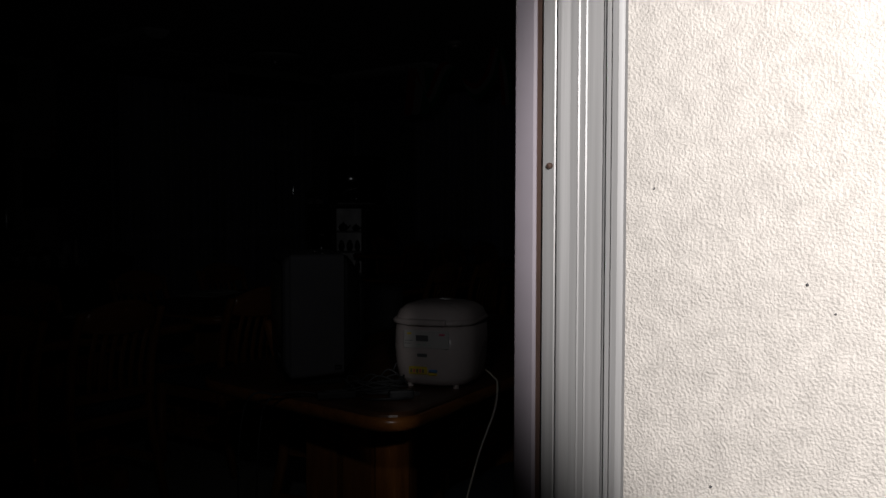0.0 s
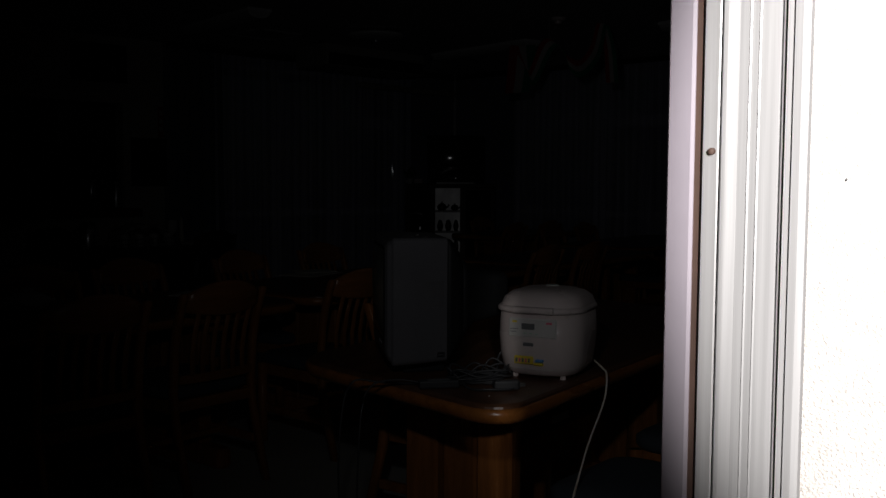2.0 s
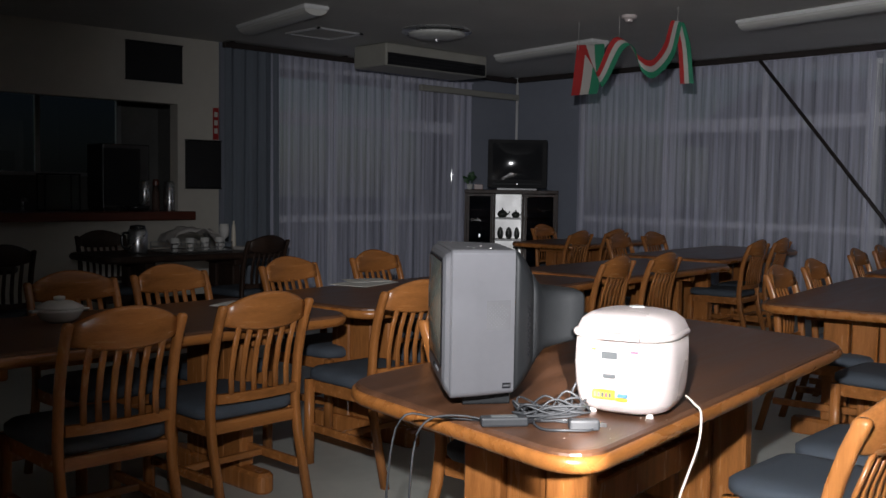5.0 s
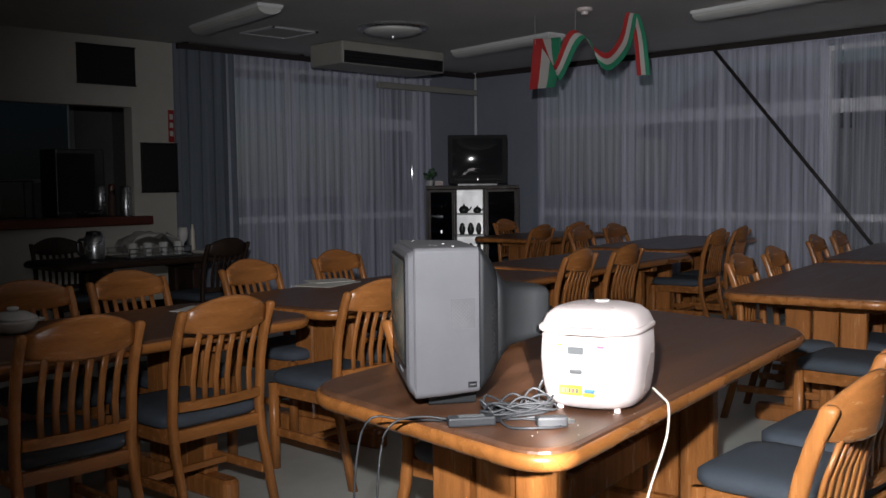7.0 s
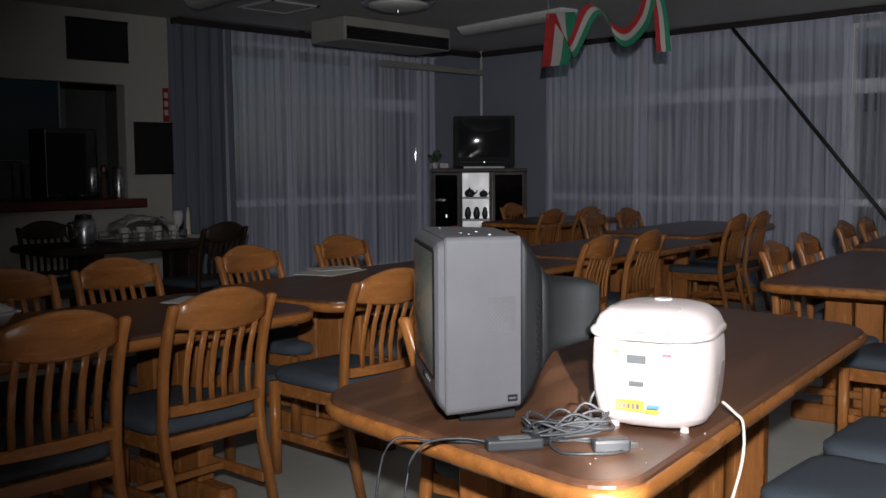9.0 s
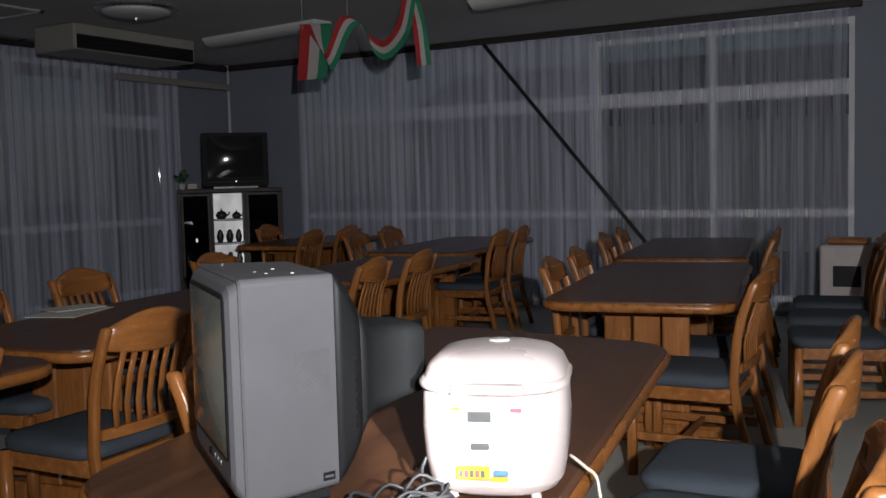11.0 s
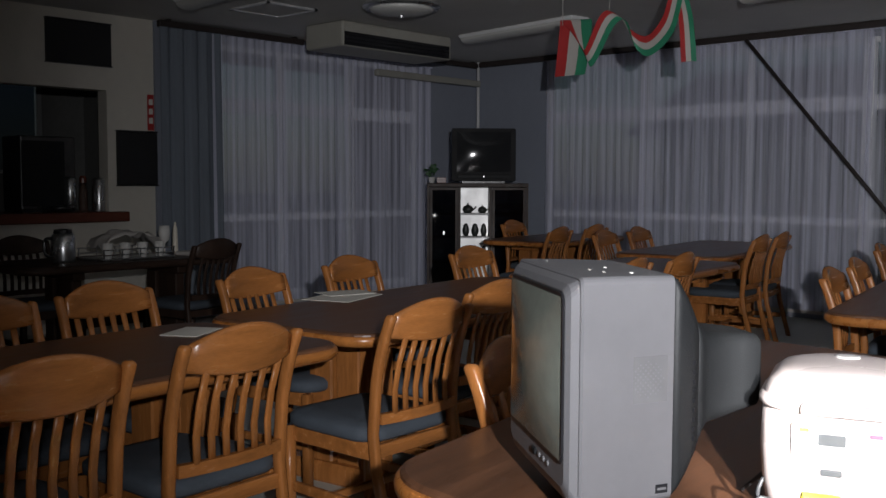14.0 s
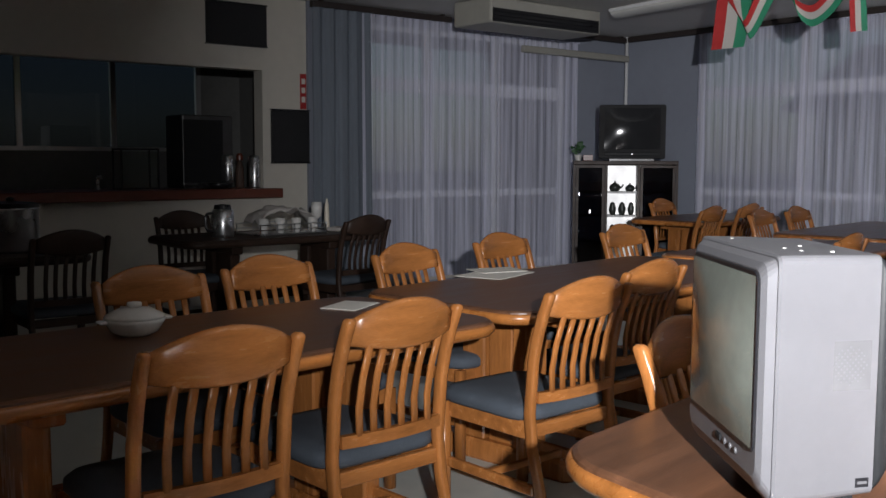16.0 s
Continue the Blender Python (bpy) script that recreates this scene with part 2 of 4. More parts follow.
def rounded(lx, ly, r, n=6):
    pts = []
    for cx, cy, a0 in ((lx / 2 - r, ly / 2 - r, 0), (-lx / 2 + r, ly / 2 - r, 90), (-lx / 2 + r, -ly / 2 + r, 180), (lx / 2 - r, -ly / 2 + r, 270)):
        for k in range(n + 1):
            a = radians(a0 + 90 * k / n)
            pts.append((cx + r * math.cos(a), cy + r * math.sin(a)))
    return pts


def slab(outline, levels):
    """A stack of outlines: levels of (z, inset factor in metres)."""
    rings = []
    for z, d in levels:
        ring = []
        n = len(outline)
        for i, (x, y) in enumerate(outline):
            ax, ay = outline[i - 1]
            bx, by = outline[(i + 1) % n]
            t = Vector((bx - ax, by - ay)).normalized()
            ring.append((x - d * t.y, y + d * t.x, z))
        rings.append(ring)
    return loft(rings)


# ---- the large structure ----
H = 2.63
WX = -8.77          # outer face of the door wall
Y0 = -8.335         # the door's edge
structure("floor", boxm(-8.62, 0.15, -10.0, 0.15, -0.1, 0.0), FLOOR, "grey-green vinyl floor of the dining room", "floor")
structure("floor_kitchen", boxm(-8.62, -3.77, 0.15, 2.2, -0.1, 0.0), FLOOR, "grey vinyl floor of the kitchen", "floor")
structure("ceiling", boxm(-8.62, 0.15, -10.0, 2.2, H, H + 0.1), CEIL, "off-white plaster ceiling of the dining room", "ceiling")
bm = bmesh.new()
box(bm, WX, -8.62, -12.0, -8.445, 0, 2.9)
structure("wall_door_side", bm, STUCCO, "cream sprayed plaster wall beside the doorway")
structure("wall_door_far", boxm(WX, -8.62, -6.2, 2.2, 0, 2.9), STUCCO, "cream sprayed plaster wall past the doorway")
structure("wall_door_head", boxm(WX, -8.62, -8.445, -6.2, 2.2, 2.9), STUCCO, "cream sprayed plaster lintel over the doorway")
structure("floor_porch", boxm(-12.0, -8.62, -12.0, 2.2, -0.1, -0.004), FLOOR, "plain floor outside the doorway", "floor")
structure("wall_porch_back", boxm(-12.1, -12.0, -12.0, 2.2, 0, 2.9), WALL, "plain wall behind the doorway")
structure("wall_porch_end", boxm(-12.0, WX, -12.1, -12.0, 0, 2.9), WALL, "plain end wall outside the doorway")
structure("wall_porch_end_far", boxm(-12.0, WX, 2.2, 2.3, 0, 2.9), WALL, "plain end wall outside the doorway")
structure("ceiling_porch", boxm(-12.0, WX, -12.0, 2.2, 2.9, 3.0), CEIL, "plain ceiling outside the doorway", "ceiling")
structure("wall_south", boxm(-8.62, 0.15, -10.1, -10.0, 0, H), WALL, "plain cream wall of the dining room")

# kitchen wall with its serving hatch
bm = bmesh.new()
box(bm, -8.62, -4.24, 0.05, 0.2, 0, 0.904)
box(bm, -8.62, -4.24, 0.05, 0.2, 2.0, H)
box(bm, -4.68, -4.24, 0.05, 0.2, 0.904, 2.0)
box(bm, -8.62, -8.2, 0.05, 0.2, 0.904, 2.0)
structure("wall_kitchen", bm, WALL, "cream wall with a serving hatch into the kitchen")
bm = bmesh.new()
box(bm, -8.62, -7.05, 2.1, 2.2, 0, H)
box(bm, -7.05, -3.77, 2.1, 2.2, 0, 1.35)
box(bm, -7.05, -4.30, 2.1, 2.2, 2.25, H)
box(bm, -4.30, -3.77, 2.1, 2.2, 1.35, H)
structure("wall_kitchen_back", bm, KITCHEN, "grey back wall of the dark kitchen")
structure("wall_kitchen_end", boxm(-3.85, -3.77, 0.2, 2.1, 0, H), KITCHEN, "grey end wall of the dark kitchen")

# wall A (behind the sheer curtains) and wall B, both with wide windows
bm = bmesh.new()
box(bm, -4.24, -3.75, 0.02, 0.15, 0, H)
box(bm, -0.95, 0.15, 0.02, 0.15, 0, H)
box(bm, -3.75, -0.95, 0.02, 0.15, 2.5, H)
box(bm, -3.75, -0.95, 0.02, 0.15, 0, 0.12)
structure("wall_north", bm, BLUEWALL, "grey-blue wall round the curtained window")
bm = bmesh.new()
box(bm, 0.02, 0.15, -1.0, 0.02, 0, H)
box(bm, 0.02, 0.15, -10.0, -6.78, 0, H)
box(bm, 0.02, 0.15, -6.78, -1.0, 2.52, H)
box(bm, 0.02, 0.15, -6.78, -1.0, 0, 0.12)
structure("wall_east", bm, BLUEWALL, "grey-blue wall round the long curtained window")


def window(name, m, length, z0, z1, mullions, label):
    """Lies along local x from 0 to length, in the plane y = 0."""
    w = thing(name, m, label, "window", kind="structure")
    fr = bmesh.new()
    box(fr, 0, length, -0.03, 0.03, z0, z0 + 0.05)
    box(fr, 0, length, -0.03, 0.03, z1 - 0.05, z1)
    for x in (0, length - 0.05):
        box(fr, x, x + 0.05, -0.03, 0.03, z0 + 0.05, z1 - 0.05)
    part("window_frame", fr, WHITEPAINT, w)
    part("transom", boxm(0.05, length - 0.05, -0.05, 0.03, 1.885, 2.015, bevel=0.004), WHITEPAINT, w, "white painted transom bar")
    part("lower_rail", boxm(0.05, length - 0.05, -0.045, 0.025, 0.86, 0.93, bevel=0.004), WHITEPAINT, w, "white lower rail")
    xs = [0.05] + [x for x, _ in mullions] + [length - 0.05]
    for x, wd in mullions:
        part("mullion", boxm(x - wd / 2, x + wd / 2, -0.055, 0.035, z0 + 0.05, z1 - 0.05, bevel=0.004), WHITEPAINT, w)
    for a, b in zip(xs, xs[1:]):
        for c, d in ((z0 + 0.05, 0.86), (0.93, 1.885), (2.015, z1 - 0.05)):
            p = part("pane", boxm(a + 0.03, b - 0.03, 0.0, 0.006, c + 0.002, d - 0.002), GLASS, w)
            p.visible_shadow = False
    return w


window("window_1", pose(-3.75, 0.085, 0), 2.8, 0.12, 2.5, [(0.9, 0.06), (1.8, 0.06)], "wide white-framed window behind sheer curtains")
window("window_2", pose(0.085, -1.0, 0, 0, 0, -90), 5.78, 0.12, 2.52, [(1.25, 0.09), (2.4, 0.05), (3.5, 0.10), (4.61, 0.06)], "long white-framed window behind sheer curtains")
kw = thing("window_3", pose(0, 2.15, 0), "dark aluminium-framed sliding window of the kitchen", "window", kind="structure")
for x in (-7.05, -6.155, -5.255, -4.35):
    part("window_frame", boxm(x, x + 0.05, -0.06, 0.0, 1.35, 2.25), ALU, kw)
part("window_sill", boxm(-7.05, -4.30, -0.07, 0.0, 1.31, 1.35), ALU, kw)
# dark glass tint stands in for the night darkness outside
for x in (-7.0, -6.105, -5.205):
    part("pane", boxm(x, x + 0.845, -0.03, -0.024, 1.35, 2.25), BACKGLASS, kw)

# outside: dark ground and a neighbouring roof against the dusk
structure("ground", boxm(-60, 90, -70, 90, -0.6, -0.3), SOIL, "dark ground outside the windows", "ground")
house = thing("house", pose(11, -1.0, -0.3), "dark neighbouring house seen through the curtains", "house")
part("wall", boxm(0, 6, -7, 5, 0, 2.6), WALL, house)
part("roof", loft([[(-0.6, -7.6, 2.6), (6.6, -7.6, 2.6), (3, -7.6, 4.3)], [(-0.6, 5.6, 2.6), (6.6, 5.6, 2.6), (3, 5.6, 4.3)]]), ROOFM, house)

# doorway frame
bm = bmesh.new()
box(bm, WX + 0.002, -8.60, -8.357, Y0, 0, 2.2, bevel=0.002)
structure("door_frame_1", bm, LILAC, "grey-lilac painted wooden door frame", "door frame")
structure("trim_groove", boxm(WX + 0.005, -8.62, -8.366, -8.357, 0, 2.2), BROWN, "dark brown groove in the door frame", "trim")
alu = thing("door_frame_2", pose(0, 0, 0), "weathered aluminium sliding door frame", "door frame", kind="structure")
part("inner_rail", boxm(WX - 0.001, -8.64, -8.379, -8.366, 0, 2.2, bevel=0.001), ALU, alu)
part("seal", boxm(WX + 0.004, -8.64, -8.3815, -8.379, 0, 2.2), RUBBER, alu)
bm = loft([[(x, y, z) for x, y in ((WX - 0.003, -8.3815), (WX - 0.0042, -8.383), (WX - 0.004, -8.386), (WX - 0.002, -8.394), (WX - 0.002, -8.401), (WX - 0.003, -8.402), (WX - 0.002, -8.403),
                                   (WX - 0.002, -8.408), (WX - 0.003, -8.409), (WX - 0.002, -8.410), (WX - 0.001, -8.424), (WX - 0.004, -8.4265), (WX + 0.1, -8.4265), (WX + 0.1, -8.3815))]
           for z in (0, 2.2)])
part("channel", bm, ALU, alu)
part("seal", boxm(WX + 0.001, -8.64, -8.4285, -8.4265, 0, 2.2), RUBBER, alu)
bm = loft([[(x, y, z) for x, y in ((WX - 0.002, -8.4285), (WX - 0.006, -8.4300), (WX - 0.006, -8.4345), (WX - 0.009, -8.4365), (WX - 0.009, -8.442), (WX - 0.005, -8.4455), (WX + 0.1, -8.4445), (WX + 0.1, -8.4285))] for z in (0, 2.2)])
part("outer_rail", bm, ALU, alu)
for z in (1.29, 0.915):
    part("screw", lathe([(0.0004, -0.003), (0.0025, -0.002), (0.0025, 0.004)], 10), BROWN, alu).matrix_basis = pose(WX - 0.002, -8.3745, z, 0, 90, 0)
bm = bmesh.new()
rs = random.Random(4)
for y, z in ((-8.66, 1.35), (-8.645, 1.43), (-8.59, 1.2), (-8.47, 1.27), (-8.61, 1.18), (-8.52, 1.04)):
    bmesh.ops.create_icosphere(bm, subdivisions=1, radius=rs.uniform(0.0008, 0.002), matrix=pose(WX - 0.0005, y, z))
tagged(link("dirt_specks", bm, RUBBER), "tiny dark dirt specks on the plaster", "dirt", kind="stuff")


# ---- curtains ----
def curtain(length, z0, z1, depth, pitch, seed):
    r = random.Random(seed)
    n = int(length / 0.018)
    ph = [r.uniform(0, 6.28) for _ in range(4)]
    bm = bmesh.new()
    rows = []
    for k in range(9):
        v = k / 8
        z = z0 + (z1 - z0) * v
        row = []
        for i in range(n + 1):
            u = length * i / n
            a = depth * (0.55 + 0.45 * (1 - v)) * (math.sin(6.283 * u / pitch + ph[0] + 1.3 * math.sin(u * 2.1 + ph[1])) + 0.5 * math.sin(6.283 * u / pitch * 1.73 + ph[2] + 0.3 * v))
            row.append(bm.verts.new((u + 0.012 * math.sin(9 * u + ph[3]) * (1 - v), a, z)))
        rows.append(row)
    for a, b in zip(rows, rows[1:]):
        for i in range(n):
            bm.faces.new((a[i], a[i + 1], b[i + 1], b[i]))
    return bm


def hang(name, bm, mat, m, label):
    ob = link(name, bm, mat, True)
    ob.matrix_basis = m
    xs, zs = [v.co.x for v in ob.data.vertices], [v.co.z for v in ob.data.vertices]
    part("heading_tape", boxm(min(xs), max(xs), -0.012, 0.012, max(zs) - 0.002, max(zs) + 0.012), mat if mat is not SHEER_THIN else SHEER, ob)
    part("hem", boxm(min(xs), max(xs), -0.008, 0.008, min(zs) - 0.03, min(zs)), WHITECLOTH if mat in (SHEER, SHEER_THIN) else mat, ob)
    return tagged(ob, label, "curtain", "curtains")


hang("sheer_curtain", curtain(1.56, 0.09, 2.56, 0.022, 0.11, 1), SHEER, pose(-3.8, -0.1, 0), "gathered white sheer curtain hanging from a dark rail")
hang("sheer_curtain", curtain(1.4, 0.09, 2.5, 0.022, 0.10, 2), SHEER, pose(-2.27, -0.08, 0), "gathered white sheer curtain below the air conditioner")
for k, (y, ln) in enumerate(((-1.1, 1.9), (-2.97, 1.6), (-4.54, 2.2))):
    hang("sheer_curtain", curtain(ln, 0.09, 2.56, 0.02, 0.10 + 0.02 * k, 5 + k), SHEER_THIN if k == 2 else SHEER, pose(-0.1, y, 0, 0, 0, -90), "gathered white sheer curtain before the long window")
hang("drape", curtain(0.6, 0.05, 2.56, 0.03, 0.13, 11), DRAPE_DARK, pose(-4.27, -0.12, 0), "grey-blue drape drawn aside beside the kitchen wall")


def rail(name, m, length):
    r = thing(name, m, "dark brown curtain rail under the ceiling", "curtain rail", "curtain rails")
    part("track", boxm(0, length, -0.03, 0.03, 0, 0.055, bevel=0.006), RAIL, r)
    for x in np.linspace(0.1, length - 0.1, max(2, int(length / 0.9))):
        part("bracket", boxm(x - 0.015, x + 0.015, -0.02, 0.12, 0.055, 0.07), RAIL, r)


rail("curtain_rail", pose(-4.28, -0.11, 2.56), 1.57)
rail("curtain_rail", pose(-1.85, -0.11, 2.56), 1.75)
rail("curtain_rail", pose(-0.11, -0.1, 2.57, 0, 0, -90), 6.75)
single("wall_pipe", tube([(0, 0, 0), (0, 0, H)], 0.018, 10), WHITEPAINT, pose(-0.13, -0.13, 0), "white pipe cover up the room's corner", "pipe", True)
single("wooden_pole", tube([(-0.21, -3.47, 2.56), (-0.2, -5.6, 0.0)], 0.017, 10), RAIL, pose(0, 0, 0), "dark pole leaning across the sheer curtains", "pole", True)


# ---- ceiling fittings ----
def strip_light(m, length):
    t = thing("ceiling_light", m, "unlit fluorescent strip light on the ceiling", "ceiling light", "strip lights")
    part("housing", boxm(-0.11, 0.11, -length / 2, length / 2, -0.03, 0.0, bevel=0.01), WHITEPAINT, t)
    part("diffuser", loft([[(0.1 * math.cos(a), y, -0.03 - 0.05 * math.sin(a)) for a in np.linspace(0, math.pi, 9)] for y in (-length / 2 + 0.02, length / 2 - 0.02)]), LAMPW, t, "milky plastic cover")


for x, y, ln in ((-1.86, -2.12, 1.47), (-2.06, -4.98, 1.4), (-4.66, -1.65, 1.3)):
    strip_light(pose(x, y, H, 0, 0, -8), ln)
t = thing("round_ceiling_light", pose(-3.32, -2.09, H), "round unlit ceiling light with a flat milky shade", "ceiling light")
part("rim", lathe([(0.30, 0), (0.31, -0.02), (0.29, -0.035), (0.26, -0.035)], 36), STEEL, t, smooth=False)
part("shade", lathe([(0.26, -0.03), (0.24, -0.055), (0.15, -0.075), (0.03, -0.08)], 36), LAMPW, t, smooth=True)
part("knob", lathe([(0.02, -0.08), (0.015, -0.1), (0.004, -0.105)], 12), STEEL, t)
t = thing("ceiling_hatch", pose(-3.89, -1.2, H), "square access hatch in the ceiling", "hatch")
part("panel", boxm(-0.22, 0.22, -0.22, 0.22, -0.008, 0), CEIL, t)
for a in range(4):
    part("frame", boxm(-0.25, 0.25, 0.22, 0.25, -0.015, 0), ALU, t).matrix_basis = pose(0, 0, 0, 0, 0, 90 * a)
t = thing("smoke_detector", pose(-2.8, -3.77, H), "small round white smoke detector on the ceiling", "smoke detector")
part("base", lathe([(0.06, 0), (0.06, -0.02), (0.045, -0.03)], 20), WHITE, t)
part("sensor", lathe([(0.03, -0.03), (0.028, -0.05), (0.01, -0.055)], 16), WHITE, t)
t = thing("air_conditioner", pose(-3.2, -1.25, 2.36), "cream ceiling-hung air conditioner with a dark outlet", "air conditioner")
part("body", boxm(0, 1.38, 0.0, 0.5, 0.045, 0.265, bevel=0.02, seg=2), DULLCREAM, t)
part("outlet", boxm(0.02, 1.34, -0.012, -0.002, 0.055, 0.17), BLACK, t, "dark louvred outlet")
for k in range(3):
    part("slat", boxm(0.03, 1.33, -0.022, -0.013, 0.07 + 0.033 * k, 0.076 + 0.033 * k), DARKGREY, t)


single("pipe_duct", boxm(-1.80, -0.16, -0.06, 0.0, 0.0, 0.07, bevel=0.012, seg=2), DULLCREAM, pose(0, -0.14, 2.34), "cream pipe duct from the air conditioner to the corner", "duct")


# ---- dining chairs and tables ----
def dining_chair():
    c = thing("dining_chair", pose(0, 0, -50), "honey-coloured wooden slat-back dining chair with a slate-blue seat", "chair", "dining chairs")
    for s in (-1, 1):
        part("back_leg", sweep_bar([(0.195 * s, -0.05, 0), (0.195 * s, 0.03, 0.3), (0.195 * s, 0.045, 0.42), (0.195 * s, 0.03, 0.6), (0.195 * s, 0.012, 0.68), (0.195 * s, -0.012, 0.755), (0.195 * s, -0.036, 0.812)], 0.031, 0.038, True), WOOD, c, smooth=True)
        part("front_leg", sweep_bar([(0.2 * s, 0.46, 0), (0.2 * s, 0.46, 0.385)], 0.04, 0.042), WOOD, c, smooth=True)
        part("side_rail", boxm(0.185 * s - 0.012, 0.185 * s + 0.012, 0.06, 0.44, 0.33, 0.39, bevel=0.003), WOOD_X, c)
        part("stretcher", boxm(0.195 * s - 0.011, 0.195 * s + 0.011, 0.02, 0.44, 0.15, 0.185, bevel=0.004), WOOD_X, c)
    part("front_rail", boxm(-0.18, 0.18, 0.44, 0.465, 0.33, 0.39, bevel=0.003), WOOD_X, c)
    part("back_rail", boxm(-0.18, 0.18, 0.03, 0.055, 0.34, 0.385, bevel=0.003), WOOD_X, c)
    part("cross_stretcher", boxm(-0.185, 0.185, 0.24, 0.262, 0.155, 0.18, bevel=0.003), WOOD_X, c)
    part("seat", slab([(x, y + 0.265) for x, y in rounded(0.44, 0.45, 0.09)], [(0.388, 0.012), (0.40, 0.0), (0.425, 0.0), (0.44, 0.02), (0.446, 0.07)]), SEAT, c, "slate-blue padded fabric seat", smooth=True)
    xs = np.linspace(-0.18, 0.18, 13)
    rings = []
    for x in xs:
        zt = 0.866 - 0.05 * (x / 0.18) ** 2
        zb = 0.737 - 0.02 * (1 - (x / 0.18) ** 2) + 0.01
        yb = -0.055 + 0.04 * (x / 0.18) ** 2
        rings.append([(x, yb - 0.004, zb), (x, yb + 0.004, zb - 0.003), (x, yb + 0.017, zb), (x, yb + 0.020, zb + 0.008), (x, yb + 0.008, zt - 0.012), (x, yb + 0.003, zt - 0.003), (x, yb - 0.004, zt), (x, yb - 0.012, zt - 0.002), (x, yb - 0.018, zt - 0.012), (x, yb - 0.009, zb + 0.008)])
    part("crest_rail", loft(rings), WOOD_X, c, smooth=True)
    part("lower_rail", loft([[(x, y - 0.011, z) for z in (0.455, 0.49)] + [(x, y + 0.011, z) for z in (0.49, 0.455)] for x, y in ((x, 0.028 - 0.02 * (1 - (x / 0.18) ** 2)) for x in np.linspace(-0.18, 0.18, 7))]), WOOD_X, c)
    for x in np.linspace(-0.125, 0.125, 6):
        part("slat", sweep_bar([(x, 0.012, 0.485), (x, 0.014, 0.56), (x, -0.004, 0.65), (x, -0.036, 0.742)], 0.023, 0.012), WOOD, c, smooth=True)
    return c


CHAIR = dining_chair()
chairs = [(-7.79, -5.475, 2), (-7.195, -5.365, 4), (-6.425, -5.345, 2), (-5.80, -5.11, 6),
          (-7.45, -4.28, 183), (-6.93, -4.18, 186), (-6.17, -4.07, 190), (-5.40, -3.86, 188), (-4.38, -3.80, 185),
          (-4.43, -4.90, 10), (-3.90, -4.88, 8), (-1.82, -4.38, 8), (-1.29, -4.31, 10), (-2.10, -3.24, 188), (-1.42, -3.14, 186),
          (-4.27, -5.92, 190), (-3.60, -5.79, 190), (-2.26, -5.46, 190), (-1.62, -5.36, 190),
          (-4.62, -6.93, 2), (-4.02, -6.85, 4), (-2.12, -6.50, 10), (-1.55, -6.41, 10), (-3.45, -7.36, 14), (-2.8, -7.24, 8), (-2.15, -7.16, 10),
          (-5.94, -7.41, 4), (-6.46, -7.47, 3), (-7.10, -7.60, 4), (-6.865, -6.13, 188), (-6.28, -5.94, 190),
          (-1.95, -2.62, 8), (-1.30, -2.55, 6), (-1.10, -1.48, 186)]
for x, y, a in chairs:
    copy_thing(CHAIR, pose(x, y, 0, 0, 0, a))


TZ = 0.712          # height of the tabletops


def dining_table(m, length, width, label, top=TOP, edge=EDGE, leg=WOOD, skew=0.0):
    t = thing("dining_table", m, label, "table", "dining tables")
    out = [(x + skew * y, y) for x, y in rounded(length, width, 0.14, 7)]
    part("tabletop", slab(out, [(TZ - 0.045, 0.035), (TZ - 0.04, 0.03), (TZ - 0.014, 0.011), (TZ - 0.006, 0.013), (TZ - 0.001, 0.022), (TZ, 0.034)]), top, t)
    part("edge_band", slab(out, [(TZ - 0.052, 0.03), (TZ - 0.049, 0.012), (TZ - 0.038, 0.002), (TZ - 0.026, 0.0), (TZ - 0.016, 0.003), (TZ - 0.012, 0.008), (TZ - 0.011, 0.02)]), edge, t, "rounded glossy edge band", smooth=True)
    for s in (-1, 1):
        x = s * (length / 2 - 0.42)
        part("bearer", boxm(x - 0.04, x + 0.04, -width / 2 + 0.14, width / 2 - 0.14, 0.60, TZ - 0.052, bevel=0.006), leg, t)
        for y in (-0.135, 0.0, 0.135):
            part("post", boxm(x - (0.035 if y else 0.02), x + (0.035 if y else 0.02), y - 0.062, y + 0.062, 0.085, 0.60, bevel=0.008), leg, t)
        part("foot", slab([(px + x, py) for px, py in rounded(0.085, width - 0.16, 0.04, 4)], [(0.0, 0.006), (0.01, 0.0), (0.07, 0.0), (0.085, 0.012)]), leg, t)
    part("stretcher", boxm(-length / 2 + 0.45, length / 2 - 0.45, -0.02, 0.02, 0.25, 0.36, bevel=0.006), leg, t)
    return t


LAB = "dark brown wooden table with orange-brown edges"
dining_table(pose(-6.595, -6.59, 0, 0, 0, 9.8), 2.03, 0.93, LAB + ", cluttered", skew=0.28)
dining_table(pose(-7.58, -4.86, 0, 0, 0, 5), 1.9, 0.84, LAB + ", white pot on it")
dining_table(pose(-5.52, -4.57, 0, 0, 0, 8), 2.1, 0.88, LAB + ", papers on it")
dining_table(pose(-3.5, -4.33, 0, 0, 0, 6), 1.7, 0.86, LAB)
dining_table(pose(-3.72, -6.27, 0, 0, 0, 10), 2.0, 0.86, LAB)
dining_table(pose(-1.45, -5.82, 0, 0, 0, 10), 2.1, 0.86, LAB + ", near the window")
dining_table(pose(-1.42, -3.78, 0, 0, 0, 8), 2.0, 0.86, LAB + ", near the window")
dining_table(pose(-1.15, -2.02, 0, 0, 0, 6), 1.5, 0.82, LAB + ", before the television")
